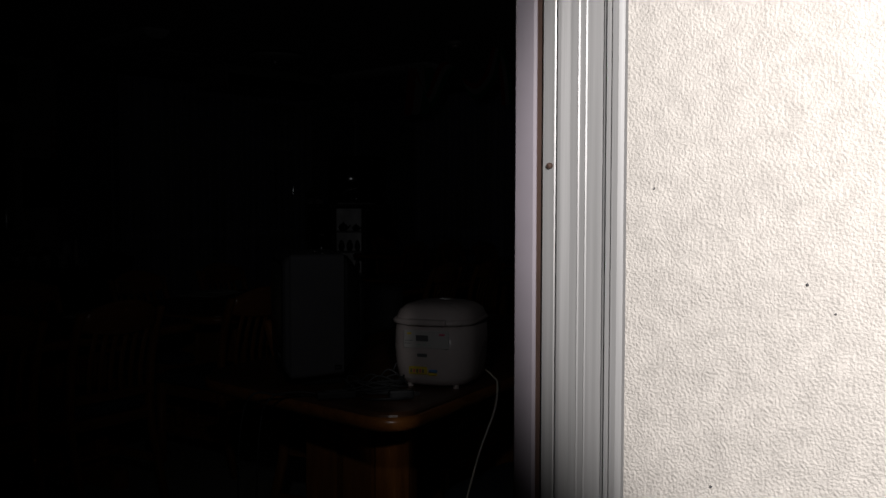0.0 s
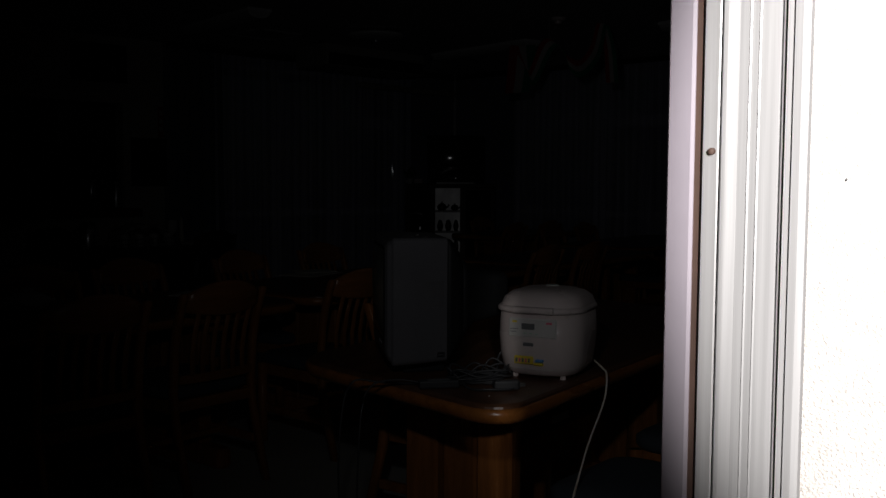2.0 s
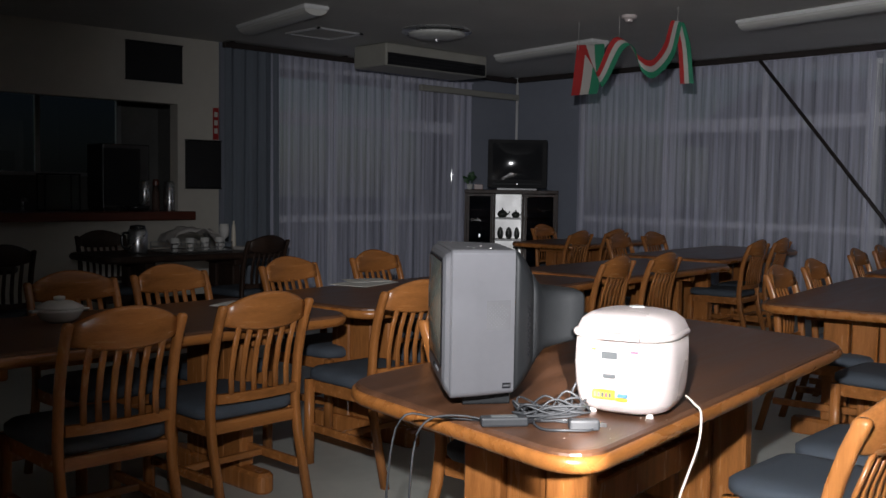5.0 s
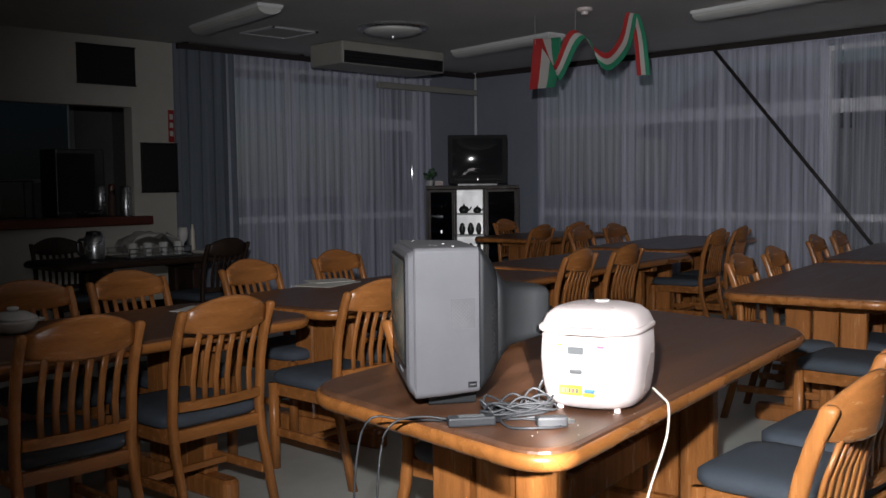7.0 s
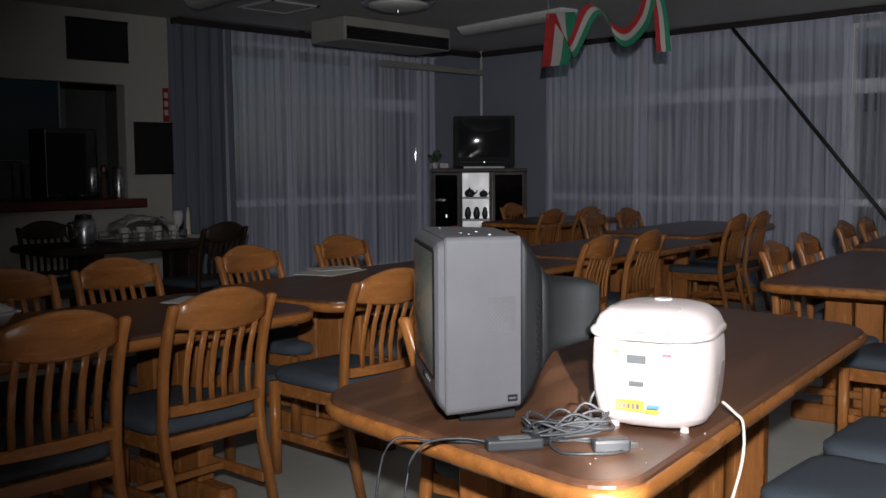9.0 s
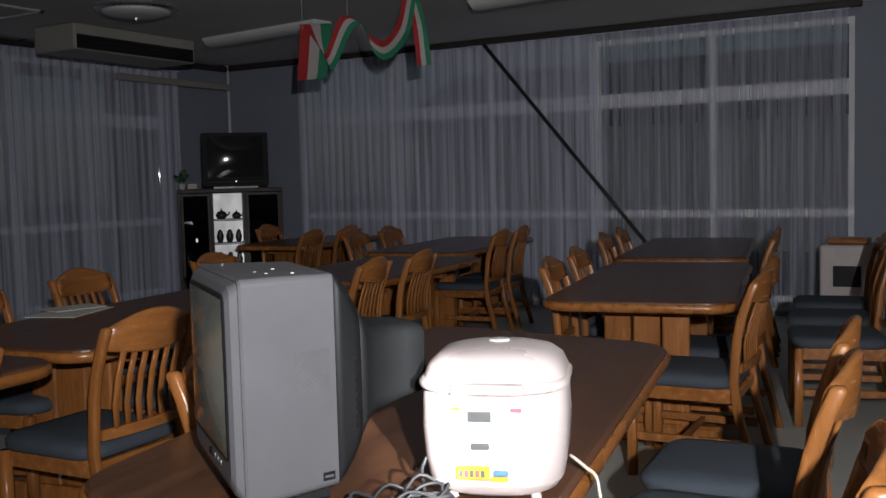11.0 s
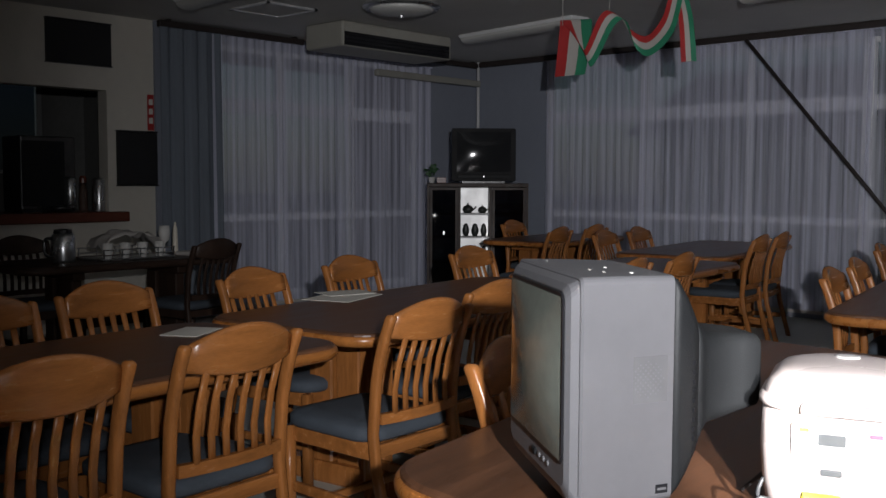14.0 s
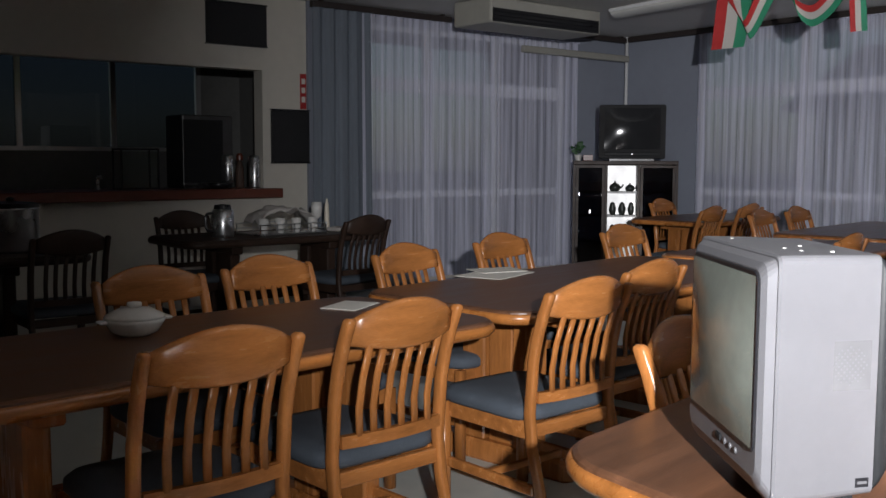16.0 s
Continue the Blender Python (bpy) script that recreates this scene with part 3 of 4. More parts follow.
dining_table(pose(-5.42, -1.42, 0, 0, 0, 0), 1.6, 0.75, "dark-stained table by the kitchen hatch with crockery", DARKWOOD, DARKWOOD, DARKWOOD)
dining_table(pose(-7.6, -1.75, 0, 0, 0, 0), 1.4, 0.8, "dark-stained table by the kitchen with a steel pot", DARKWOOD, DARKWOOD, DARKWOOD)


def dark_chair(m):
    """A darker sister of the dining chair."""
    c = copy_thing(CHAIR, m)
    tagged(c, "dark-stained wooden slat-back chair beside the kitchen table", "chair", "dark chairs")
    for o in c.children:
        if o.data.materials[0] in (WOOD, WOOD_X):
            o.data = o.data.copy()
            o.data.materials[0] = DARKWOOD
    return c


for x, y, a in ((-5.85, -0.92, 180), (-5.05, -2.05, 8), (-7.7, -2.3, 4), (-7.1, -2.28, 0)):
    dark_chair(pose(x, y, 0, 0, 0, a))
for o in (*CHAIR.children_recursive, CHAIR):
    bpy.data.objects.remove(o)

# ---- television on the near table: screen along local x, facing local -y ----
tv = thing("portable_television", pose(-7.452, -6.630, TZ, 0, 0, 233), "silver-grey portable tube television standing on the table", "television")
W2, TB, TT = 0.185, 0.036, 0.396


def tv_ring(y, hw, z0, z1, r=0.03, bow=0.0):
    """A rounded upright ring; bow swells its sides outwards at mid height."""
    h = (z1 - z0) / 2
    ring = []
    for x, z in rounded(2 * hw, 2 * h, r, 4):
        ring.append((x + math.copysign(bow * (1 - (z / h) ** 2), x), y, z + (z0 + z1) / 2))
    return ring


def dished(y, hw, z0, z1, bulge, n=12):
    """A glass face that swells towards the viewer."""
    g = bmesh.new()
    rows = [[g.verts.new((hw * (2 * i / n - 1), y - bulge * (1 - (2 * i / n - 1) ** 2) * (1 - (2 * k / n - 1) ** 2), z0 + (z1 - z0) * k / n)) for i in range(n + 1)] for k in range(n + 1)]
    for p, q in zip(rows, rows[1:]):
        for i in range(n):
            g.faces.new((p[i], p[i + 1], q[i + 1], q[i]))
    return g


part("front_shell", loft([tv_ring(-0.004, W2 - 0.003, TB + 0.003, TT - 0.003, 0.012), tv_ring(0.0, W2, TB, TT, 0.012), tv_ring(0.06, W2 - 0.012, TB + 0.001, TT, 0.012), tv_ring(0.157, W2 - 0.033, TB + 0.006, TT - 0.002, 0.012)]), SILVER, tv)
part("rear_collar", loft([tv_ring(0.1575, W2 - 0.034, TB + 0.006, TT - 0.003, 0.014), tv_ring(0.172, W2 - 0.036, TB + 0.012, TT - 0.009, 0.03, 0.006), tv_ring(0.19, W2 - 0.044, TB + 0.024, TT - 0.026, 0.05, 0.010),
                          tv_ring(0.207, W2 - 0.058, TB + 0.046, TT - 0.052, 0.05, 0.012)]), DARKGREY, tv, "charcoal domed back", smooth=True)
part("rear_shell", loft([tv_ring(0.2075, W2 - 0.060, TB + 0.048, TT - 0.054, 0.05, 0.010), tv_ring(0.228, W2 - 0.080, TB + 0.078, TT - 0.084, 0.04, 0.008), tv_ring(0.25, W2 - 0.10, TB + 0.10, TT - 0.104, 0.03, 0.004),
                         tv_ring(0.315, W2 - 0.115, TB + 0.118, TT - 0.110, 0.02), tv_ring(0.35, W2 - 0.125, TB + 0.124, TT - 0.114, 0.018), tv_ring(0.357, W2 - 0.133, TB + 0.132, TT - 0.122, 0.012)]), DARKGREY, tv, smooth=True)
part("foot_block", loft([tv_ring(0.04, W2 - 0.09, 0.0, TB + 0.004, 0.006), tv_ring(0.16, W2 - 0.10, 0.0, TB + 0.012, 0.006)]), DARKGREY, tv, "recessed dark foot")
part("bezel", loft([tv_ring(-0.0045, W2 - 0.005, TB + 0.005, TT - 0.005, 0.016), tv_ring(-0.016, W2 - 0.012, TB + 0.018, TT - 0.012, 0.02), tv_ring(-0.022, W2 - 0.022, TB + 0.034, TT - 0.022, 0.02)]), SILVER, tv)
part("screen_surround", loft([tv_ring(-0.0222, W2 - 0.026, TB + 0.068, TT - 0.024, 0.018), tv_ring(-0.0245, W2 - 0.028, TB + 0.070, TT - 0.026, 0.018)]), BLACK, tv)
part("screen", dished(-0.025, W2 - 0.034, TB + 0.076, TT - 0.032, 0.014), SCREEN, tv, "dull green-grey blank tube screen", smooth=True)
for x in (0.03, 0.055, 0.08):
    part("button", lathe([(0.005, -0.004), (0.005, 0.002), (0.003, 0.003)], 10), PLATE, tv).matrix_basis = pose(x, -0.0215, TB + 0.052, 90, 0, 0)
part("power_button", boxm(-0.012, 0.012, -0.025, -0.0215, TB + 0.046, TB + 0.058, bevel=0.002), DARKGREY, tv)
SIDE = math.degrees(math.atan2(0.033, 0.157))
gr = bmesh.new()
for i in range(13):
    for k in range(13):
        if (i - 6) ** 2 + (k - 6) ** 2 < 40 and (i + k) % 2 == 0:
            box(gr, -0.004, 0.0008, -0.029 + 0.0046 * i, -0.0268 + 0.0046 * i, -0.029 + 0.0046 * k, -0.0266 + 0.0046 * k)
for sgn in (-1, 1):
    m = Matrix.Diagonal((sgn, 1, 1, 1)) @ pose(W2 - 0.0235, 0.112, TB + 0.20, 0, 0, SIDE)
    part("speaker_plate", boxm(-0.004, 0.0004, -0.035, 0.035, -0.036, 0.036), PLATE, tv).matrix_basis = m
    part("speaker_grille", gr.copy(), SILVER, tv, "round perforated speaker grille").matrix_basis = m
gr.free()
lab = part("rating_label", boxm(-0.004, 0.0006, -0.011, 0.011, -0.007, 0.007), BLACK, tv, "small black label")
lab.matrix_basis = pose(W2 - 0.0290, 0.139, TB + 0.026, 0, 0, SIDE)
part("label_print", boxm(0.0006, 0.0012, -0.008, 0.008, -0.002, 0.002), PLATE, lab)
for row in range(3):
    for k in range(9):
        part("vent_slot", boxm(-0.004, 0.0008, -0.0018, 0.0018, -0.0035, 0.0035), BLACK, tv).matrix_basis = pose(W2 - 0.040 - 0.013 * row, 0.196 + 0.011 * row, TB + 0.10 + 0.015 * k, 0, 0, 45)
for x, y in ((-0.12, 0.03), (0.02, 0.09), (0.10, 0.06), (0.115, 0.1), (0.06, 0.05)):
    part("dust_fleck", lathe([(0.0035, 0), (0.003, 0.0015), (0.001, 0.002)], 7), CERAMIC, tv).matrix_basis = pose(x, y, TT - 0.001)

# ---- rice cooker: front faces local -y ----
rc = thing("rice_cooker", pose(-7.172, -7.02, TZ, 0, 0, -71) @ Matrix.Scale(1.015, 4), "warm white rice cooker with a small display and stickers", "rice cooker")


def rc_ring(z, sx, sy, r):
    return [(x, y, z) for x, y in rounded(2 * sx, 2 * sy, r, 6)]


part("body", loft([rc_ring(0.008, 0.09, 0.10, 0.07), rc_ring(0.016, 0.105, 0.114, 0.075), rc_ring(0.035, 0.116, 0.125, 0.08), rc_ring(0.07, 0.121, 0.131, 0.08), rc_ring(0.12, 0.124, 0.134, 0.08), rc_ring(0.186, 0.121, 0.131, 0.08)]), WHITE, rc, smooth=True)
part("lid", loft([rc_ring(0.187, 0.119, 0.129, 0.08), rc_ring(0.190, 0.122, 0.132, 0.08), rc_ring(0.205, 0.120, 0.130, 0.08), rc_ring(0.224, 0.112, 0.122, 0.078), rc_ring(0.238, 0.095, 0.105, 0.07), rc_ring(0.245, 0.07, 0.08, 0.06), rc_ring(0.248, 0.03, 0.035, 0.025)]), WHITE, rc, "domed white lid", smooth=True)
part("rim", loft([[(x, y - 0.007, z) for x, y, z in rc_ring(*q)] for q in ((0.186, 0.122, 0.132, 0.08), (0.190, 0.1265, 0.136, 0.082), (0.198, 0.1265, 0.136, 0.082), (0.203, 0.121, 0.131, 0.08))]), WHITE, rc, smooth=True)
part("latch", boxm(-0.06, 0.06, -0.153, -0.12, 0.187, 0.204, bevel=0.006, seg=2), WHITE, rc)
part("steam_vent", lathe([(0.02, 0.0), (0.018, 0.004), (0.006, 0.005)], 16), CERAMIC, rc).matrix_basis = pose(0.0, 0.03, 0.247)
for nm, mt, x0, x1, z0, z1, lb in (("display", GREY, -0.035, 0.005, 0.140, 0.159, "small grey liquid crystal display"), ("button", PINK, 0.035, 0.055, 0.157, 0.165, "pink start button"),
                                   ("button", GREEN, -0.03, -0.018, 0.129, 0.133, ""), ("button", GREEN, -0.012, -0.002, 0.129, 0.133, ""), ("button", GREEN, 0.004, 0.014, 0.128, 0.132, ""),
                                   ("button", YELLOW, -0.062, -0.046, 0.158, 0.166, ""), ("badge", GREY, -0.03, 0.0, 0.095, 0.105, "oval grey maker's badge"),
                                   ("sticker", YELLOW, -0.055, 0.0, 0.045, 0.067, "yellow advertising sticker"), ("sticker", BLUE, 0.006, 0.03, 0.052, 0.06, ""), ("sticker", YELLOW, 0.002, 0.03, 0.043, 0.05, "")):
    part(nm, boxm(x0, x1, -0.1362, -0.128, z0, z1, bevel=0.002), mt, rc, lb)
part("panel_outline", boxm(-0.072, 0.066, -0.1352, -0.128, 0.119, 0.172, bevel=0.003), CERAMIC, rc, "pale curved control panel")
for k in range(7):
    part("panel_text", boxm(-0.066 + 0.006 * (k % 4), -0.0615 + 0.006 * (k % 4), -0.1365, -0.128, 0.141 - 0.008 * (k // 4), 0.143 - 0.008 * (k // 4)), GREY, rc)
for k in range(5):
    part("sticker_text", boxm(-0.05 + 0.009 * k, -0.044 + 0.009 * k, -0.1366, -0.128, 0.05, 0.061), PINK if k % 2 else GREY, rc)
part("seam", loft([rc_ring(0.0300, 0.1135, 0.1235, 0.077), rc_ring(0.0312, 0.1140, 0.1240, 0.077)]), CERAMIC, rc)
for x in (-0.07, 0.07):
    for y in (-0.08, 0.08):
        part("foot", lathe([(0.009, 0), (0.008, 0.012)], 10), WHITE, rc).matrix_basis = pose(x, y, 0)
single("cable", tube([(-7.075, -7.115, TZ + 0.035), (-7.085, -7.15, TZ + 0.018), (-7.105, -7.178, TZ + 0.004), (-7.15, -7.2, 0.65), (-7.25, -7.215, 0.54), (-7.36, -7.24, 0.4), (-7.5, -7.27, 0.2), (-7.6, -7.28, 0.006), (-7.7, -7.2, 0.005)], 0.0032), CREAMCABLE,
       pose(0, 0, 0), "cream power cord hanging over the table's edge", "cable", True)

# ---- tangle of cables and a small adapter ----
rs = random.Random(7)


def loops(cx, cy, rx, ry, turns, lean, lift):
    """Loose turns of cord, heaped up and skewed."""
    out = []
    for k in range(int(turns * 8)):
        a = k * math.pi / 4
        f = rs.uniform(0.55, 1.1)
        x, y = rx * f * math.cos(a), ry * f * math.sin(a)
        out.append((cx + x * math.cos(lean) - y * math.sin(lean), cy + x * math.sin(lean) + y * math.cos(lean), TZ + 0.005 + abs(rs.gauss(0, lift))))
    return out


single("cable_coil", tube(loops(-7.405, -6.955, 0.10, 0.04, 9, -0.6, 0.02), 0.003, 6), CABLE, pose(0, 0, 0), "tangled grey mains cable lying on the table", "cable", True)
single("cable", tube(loops(-7.475, -7.03, 0.085, 0.07, 1.6, -0.5, 0.004), 0.003, 6), CABLE, pose(0, 0, 0), "loose grey cable loop lying on the table", "cable", True)
single("cable", tube([(-7.40, -6.99, TZ + 0.02), (-7.5, -6.96, TZ + 0.006), (-7.56, -6.90, TZ + 0.006), (-7.63, -6.80, TZ + 0.006), (-7.70, -6.75, TZ + 0.002), (-7.735, -6.745, 0.55), (-7.72, -6.73, 0.25), (-7.70, -6.7, 0.006), (-7.6, -6.6, 0.006)], 0.0028, 6), CABLE, pose(0, 0, 0), "thin dark cable trailing off the table", "cable", True)
single("cable", tube([(-7.56, -6.93, TZ + 0.006), (-7.62, -6.86, TZ + 0.02), (-7.69, -6.82, TZ + 0.004), (-7.735, -6.83, 0.62), (-7.75, -6.83, 0.3), (-7.74, -6.82, 0.006)], 0.0026, 6), CABLE, pose(0, 0, 0), "thin dark cable trailing off the table", "cable", True)
single("cable", tube([(-7.20, -6.86, TZ + 0.01), (-7.22, -6.93, TZ + 0.08), (-7.26, -6.95, TZ + 0.10), (-7.29, -6.93, TZ + 0.05), (-7.32, -6.95, TZ + 0.02), (-7.36, -6.97, TZ + 0.01)], 0.0035, 6), CABLE, pose(0, 0, 0), "dark cable looping up behind the television", "cable", True)
ad = thing("power_adapter", pose(-7.55, -6.94, TZ + 0.0005, 0, 0, -35), "small dark grey power adapter among the cables", "adapter")
part("case", boxm(-0.055, 0.055, -0.017, 0.017, 0, 0.022, bevel=0.005, seg=2), CABLE, ad)
part("strain_relief", boxm(0.055, 0.072, -0.007, 0.007, 0.005, 0.017, bevel=0.002), BLACK, ad)
part("rating_label", boxm(-0.03, 0.03, -0.011, 0.011, 0.022, 0.0228), GREY, ad, "worn grey rating label")
ad = thing("power_plug", pose(-7.44, -7.085, TZ + 0.0005, 0, 0, -40), "dark moulded mains plug at the cable's end", "plug")
part("case", boxm(-0.035, 0.035, -0.015, 0.015, 0, 0.026, bevel=0.006, seg=2), CABLE, ad)
part("pin", boxm(0.035, 0.05, -0.008, -0.006, 0.009, 0.017), STEEL, ad)
part("pin", boxm(0.035, 0.05, 0.006, 0.008, 0.009, 0.017), STEEL, ad)
bm = bmesh.new()
for k in range(16):
    bmesh.ops.create_icosphere(bm, subdivisions=1, radius=rs.uniform(0.0008, 0.002), matrix=pose(-7.45 + rs.uniform(-0.2, 0.35), -6.98 + rs.uniform(-0.2, 0.15), TZ + 0.0005))
tagged(link("crumbs", bm, CERAMIC), "pale crumbs and flakes on the near tabletop", "crumbs", kind="stuff")

# ---- corner cabinet with the large television ----
cb = thing("display_cabinet", pose(-1.09, -0.95, 0, 0, 0, -46), "dark glazed display cabinet across the room's corner", "cabinet")
CW, CH = 0.52, 1.23
part("top", boxm(-CW, CW, -0.21, 0.21, CH - 0.04, CH, bevel=0.005), DARKWOOD, cb)
part("plinth", boxm(-CW, CW, -0.2, 0.21, 0, 0.07), DARKWOOD, cb)
part("back_panel", boxm(-CW + 0.02, CW - 0.02, 0.19, 0.205, 0.07, CH - 0.04), WHITEPAINT, cb)
for x in (-CW, -0.2, 0.12, CW - 0.025):
    part("upright", boxm(x, x + 0.025, -0.2, 0.19, 0.07, CH - 0.04), DARKWOOD, cb)
part("mirror_back", boxm(-0.174, 0.119, 0.02, 0.03, 0.42, CH - 0.05), MIRROR, cb, "bright silvered back of the middle shelves")
for z in (0.42, 0.68, 0.92):
    part("shelf", boxm(-0.174, 0.119, -0.18, 0.02, z - 0.012, z), WHITEPAINT, cb)
for z in (0.42, 0.68, 0.92):
    for x0, x1 in ((-CW + 0.026, -0.201), (0.146, CW - 0.026)):
        part("glass_shelf", boxm(x0, x1, -0.18, 0.18, z - 0.008, z), GLASS, cb)
for x0, x1 in ((-CW + 0.025, -0.2), (0.145, CW - 0.025)):
    d = part("door", boxm(x0 + 0.004, x1 - 0.004, -0.215, -0.2, 0.08, 0.12), DARKWOOD, cb, "smoked glass door in a dark frame")
    part("stile", boxm(x0 + 0.004, x0 + 0.03, -0.215, -0.2, 0.12, CH - 0.07), DARKWOOD, d)
    part("stile", boxm(x1 - 0.03, x1 - 0.004, -0.215, -0.2, 0.12, CH - 0.07), DARKWOOD, d)
    part("rail", boxm(x0 + 0.004, x1 - 0.004, -0.215, -0.2, CH - 0.07, CH - 0.045), DARKWOOD, d)
    part("pane", boxm(x0 + 0.03, x1 - 0.03, -0.21, -0.205, 0.12, CH - 0.07), BACKGLASS, d)
    part("handle", boxm((x0 + x1) / 2 - 0.01, (x0 + x1) / 2 + 0.01, -0.23, -0.215, 0.7, 0.74, bevel=0.003), STEEL, d)
M = pose(-1.09, -0.95, 0, 0, 0, -46)
for z in (0.42, 0.68):
    for x, r in ((-0.115, 0.034), (-0.02, 0.036), (0.07, 0.03)):
        h = 0.13 if z == 0.68 else 0.16
        single("pottery_jar", lathe([(r * 0.6, 0), (r, h * 0.3), (r * 1.05, h * 0.55), (r * 0.7, h * 0.8), (r * 0.75, h * 0.86), (r * 0.3, h), (0.006, h * 1.02)], 16), POTTERY, M @ pose(x, -0.08, z), "dark glazed pottery jar on a cabinet shelf", "jar", True, group="pottery jars")
for x, r in ((-0.095, 0.055), (0.055, 0.045)):
    pt = thing("teapot", M @ pose(x, -0.08, 0.92), "dark glazed squat teapot on a cabinet shelf", "teapot", "teapots")
    part("body", lathe([(r * 0.6, 0), (r, r * 0.5), (r * 1.02, r * 0.85), (r * 0.7, r * 1.35), (r * 0.35, r * 1.45)], 16), POTTERY, pt, smooth=True)
    part("lid", lathe([(r * 0.4, r * 1.45), (r * 0.3, r * 1.6), (r * 0.1, r * 1.65), (r * 0.14, r * 1.85), (0.003, r * 1.95)], 12), POTTERY, pt)
    part("spout", tube([(r * 0.9, 0, r * 0.6), (r * 1.3, 0, r * 0.9), (r * 1.5, 0, r * 1.3)], r * 0.14), POTTERY, pt)
bt = thing("television", M @ pose(0.06, 0.0, CH), "large black tube television on the corner cabinet", "television")
part("stand", boxm(-0.22, 0.22, -0.15, 0.15, 0, 0.02), BLACK, bt)
part("front_frame", loft([[(x, -0.17, z + 0.29) for x, z in rounded(0.66, 0.54, 0.02, 3)], [(x, -0.2, z + 0.29) for x, z in rounded(0.65, 0.53, 0.02, 3)]]), TVBLACK, bt)
part("rear_shell", loft([[(x, -0.17, z + 0.29) for x, z in rounded(0.62, 0.5, 0.02, 3)], [(x, 0.2, z + 0.27) for x, z in rounded(0.34, 0.34, 0.02, 3)]]), TVBLACK, bt)
part("screen", dished(-0.2005, 0.275, 0.115, 0.525, 0.012), DARKSCREEN, bt, "dark glossy blank screen", smooth=True)
part("control_strip", boxm(-0.27, 0.27, -0.212, -0.2, 0.05, 0.085, bevel=0.004), DARKGREY, bt)
part("button", lathe([(0.008, 0), (0.006, 0.006)], 10), STEEL, bt).matrix_basis = pose(0.0, -0.212, 0.067, 90, 0, 0)
pv = thing("potted_plant", M @ pose(-0.47, 0.0, CH), "small green plant in a white pot on the cabinet", "plant")
part("pot", lathe([(0.025, 0), (0.04, 0.06), (0.036, 0.06), (0.02, 0.05)], 14), CERAMIC, pv)
bm = bmesh.new()
for k in range(26):
    p = Vector((rs.gauss(0, 0.025), rs.gauss(0, 0.025), 0.07 + abs(rs.gauss(0.05, 0.04))))
    bmesh.ops.create_circle(bm, cap_ends=True, segments=5, radius=0.022, matrix=Matrix.Translation(p) @ Euler((rs.uniform(0, 3), rs.uniform(0, 3), 0)).to_matrix().to_4x4())
part("leaves", bm, LEAF, pv)
single("wooden_box", boxm(-0.05, 0.05, -0.04, 0.04, 0, 0.06, bevel=0.004), BAR, M @ pose(-0.37, 0.0, CH), "small red-brown box on the cabinet", "box")

# ---- tricolour garland ----
def smooth_line(rows, steps=5):
    """Rows of numbers joined by a smooth curve."""
    out = []
    for i in range(len(rows) - 1):
        p0, p1, p2, p3 = (np.array(rows[k]) for k in (max(i - 1, 0), i, i + 1, min(i + 2, len(rows) - 1)))
        for k in range(steps):
            t = k / steps
            out.append(0.5 * (2 * p1 + (p2 - p0) * t + (2 * p0 - 5 * p1 + 4 * p2 - p3) * t * t + (3 * p1 - p0 - 3 * p2 + p3) * t ** 3))
    return out + [np.array(rows[-1])]


gl = thing("ribbon_garland", pose(0, 0, 0), "red, white and green ribbon garland hung from the ceiling", "garland")
spine = [(-3.25, 2.03, 0, 1), (-3.26, 2.38, 0, 1), (-3.28, 2.44, 0.15, 0.9), (-3.46, 2.24, 0.75, 0.5), (-3.54, 2.20, 0.8, 0.4), (-3.66, 2.43, 0.6, 0.7), (-3.74, 2.44, 0.4, 0.6), (-3.86, 2.30, 0.9, 0.3), (-4.00, 2.25, 1, 0.1), (-4.15, 2.36, 0.7, 0.5), (-4.23, 2.53, 0.2, 0.7), (-4.27, 2.36, 0.0, 0.5), (-4.27, 2.06, 0.0, 0.5)]
for band, mt, nm in ((0, RED, "red_band"), (1, WHITECLOTH, "white_band"), (2, GREENCLOTH, "green_band")):
    rings = []
    for i, (y, z, up, side) in enumerate(smooth_line(spine)):
        i /= 5
        wv = Vector((0.10 * math.sin(i * 1.7), -side, -up)).normalized() * (0.27 if i < 2 else 0.14 + 0.13 * max(0.0, 3 - i))
        if i > 9:
            wv = wv * max(0.75, 1 - 0.25 * (i - 9))
        o = Vector((-2.83 + 0.05 * math.sin(i * 1.1), y, z))
        a, b = o + wv * (band / 3 - 0.1), o + wv * ((band + 1) / 3 - 0.1)
        rings.append([a, b, b + Vector((0.003, 0, 0)), a + Vector((0.003, 0, 0))])
    part(nm, loft(rings), mt, gl)
for y in (-3.29, -3.70, -4.24):
    part("thread", tube([(-2.83, y, 2.40), (-2.83, y, H)], 0.002, 5), WHITECLOTH, gl)

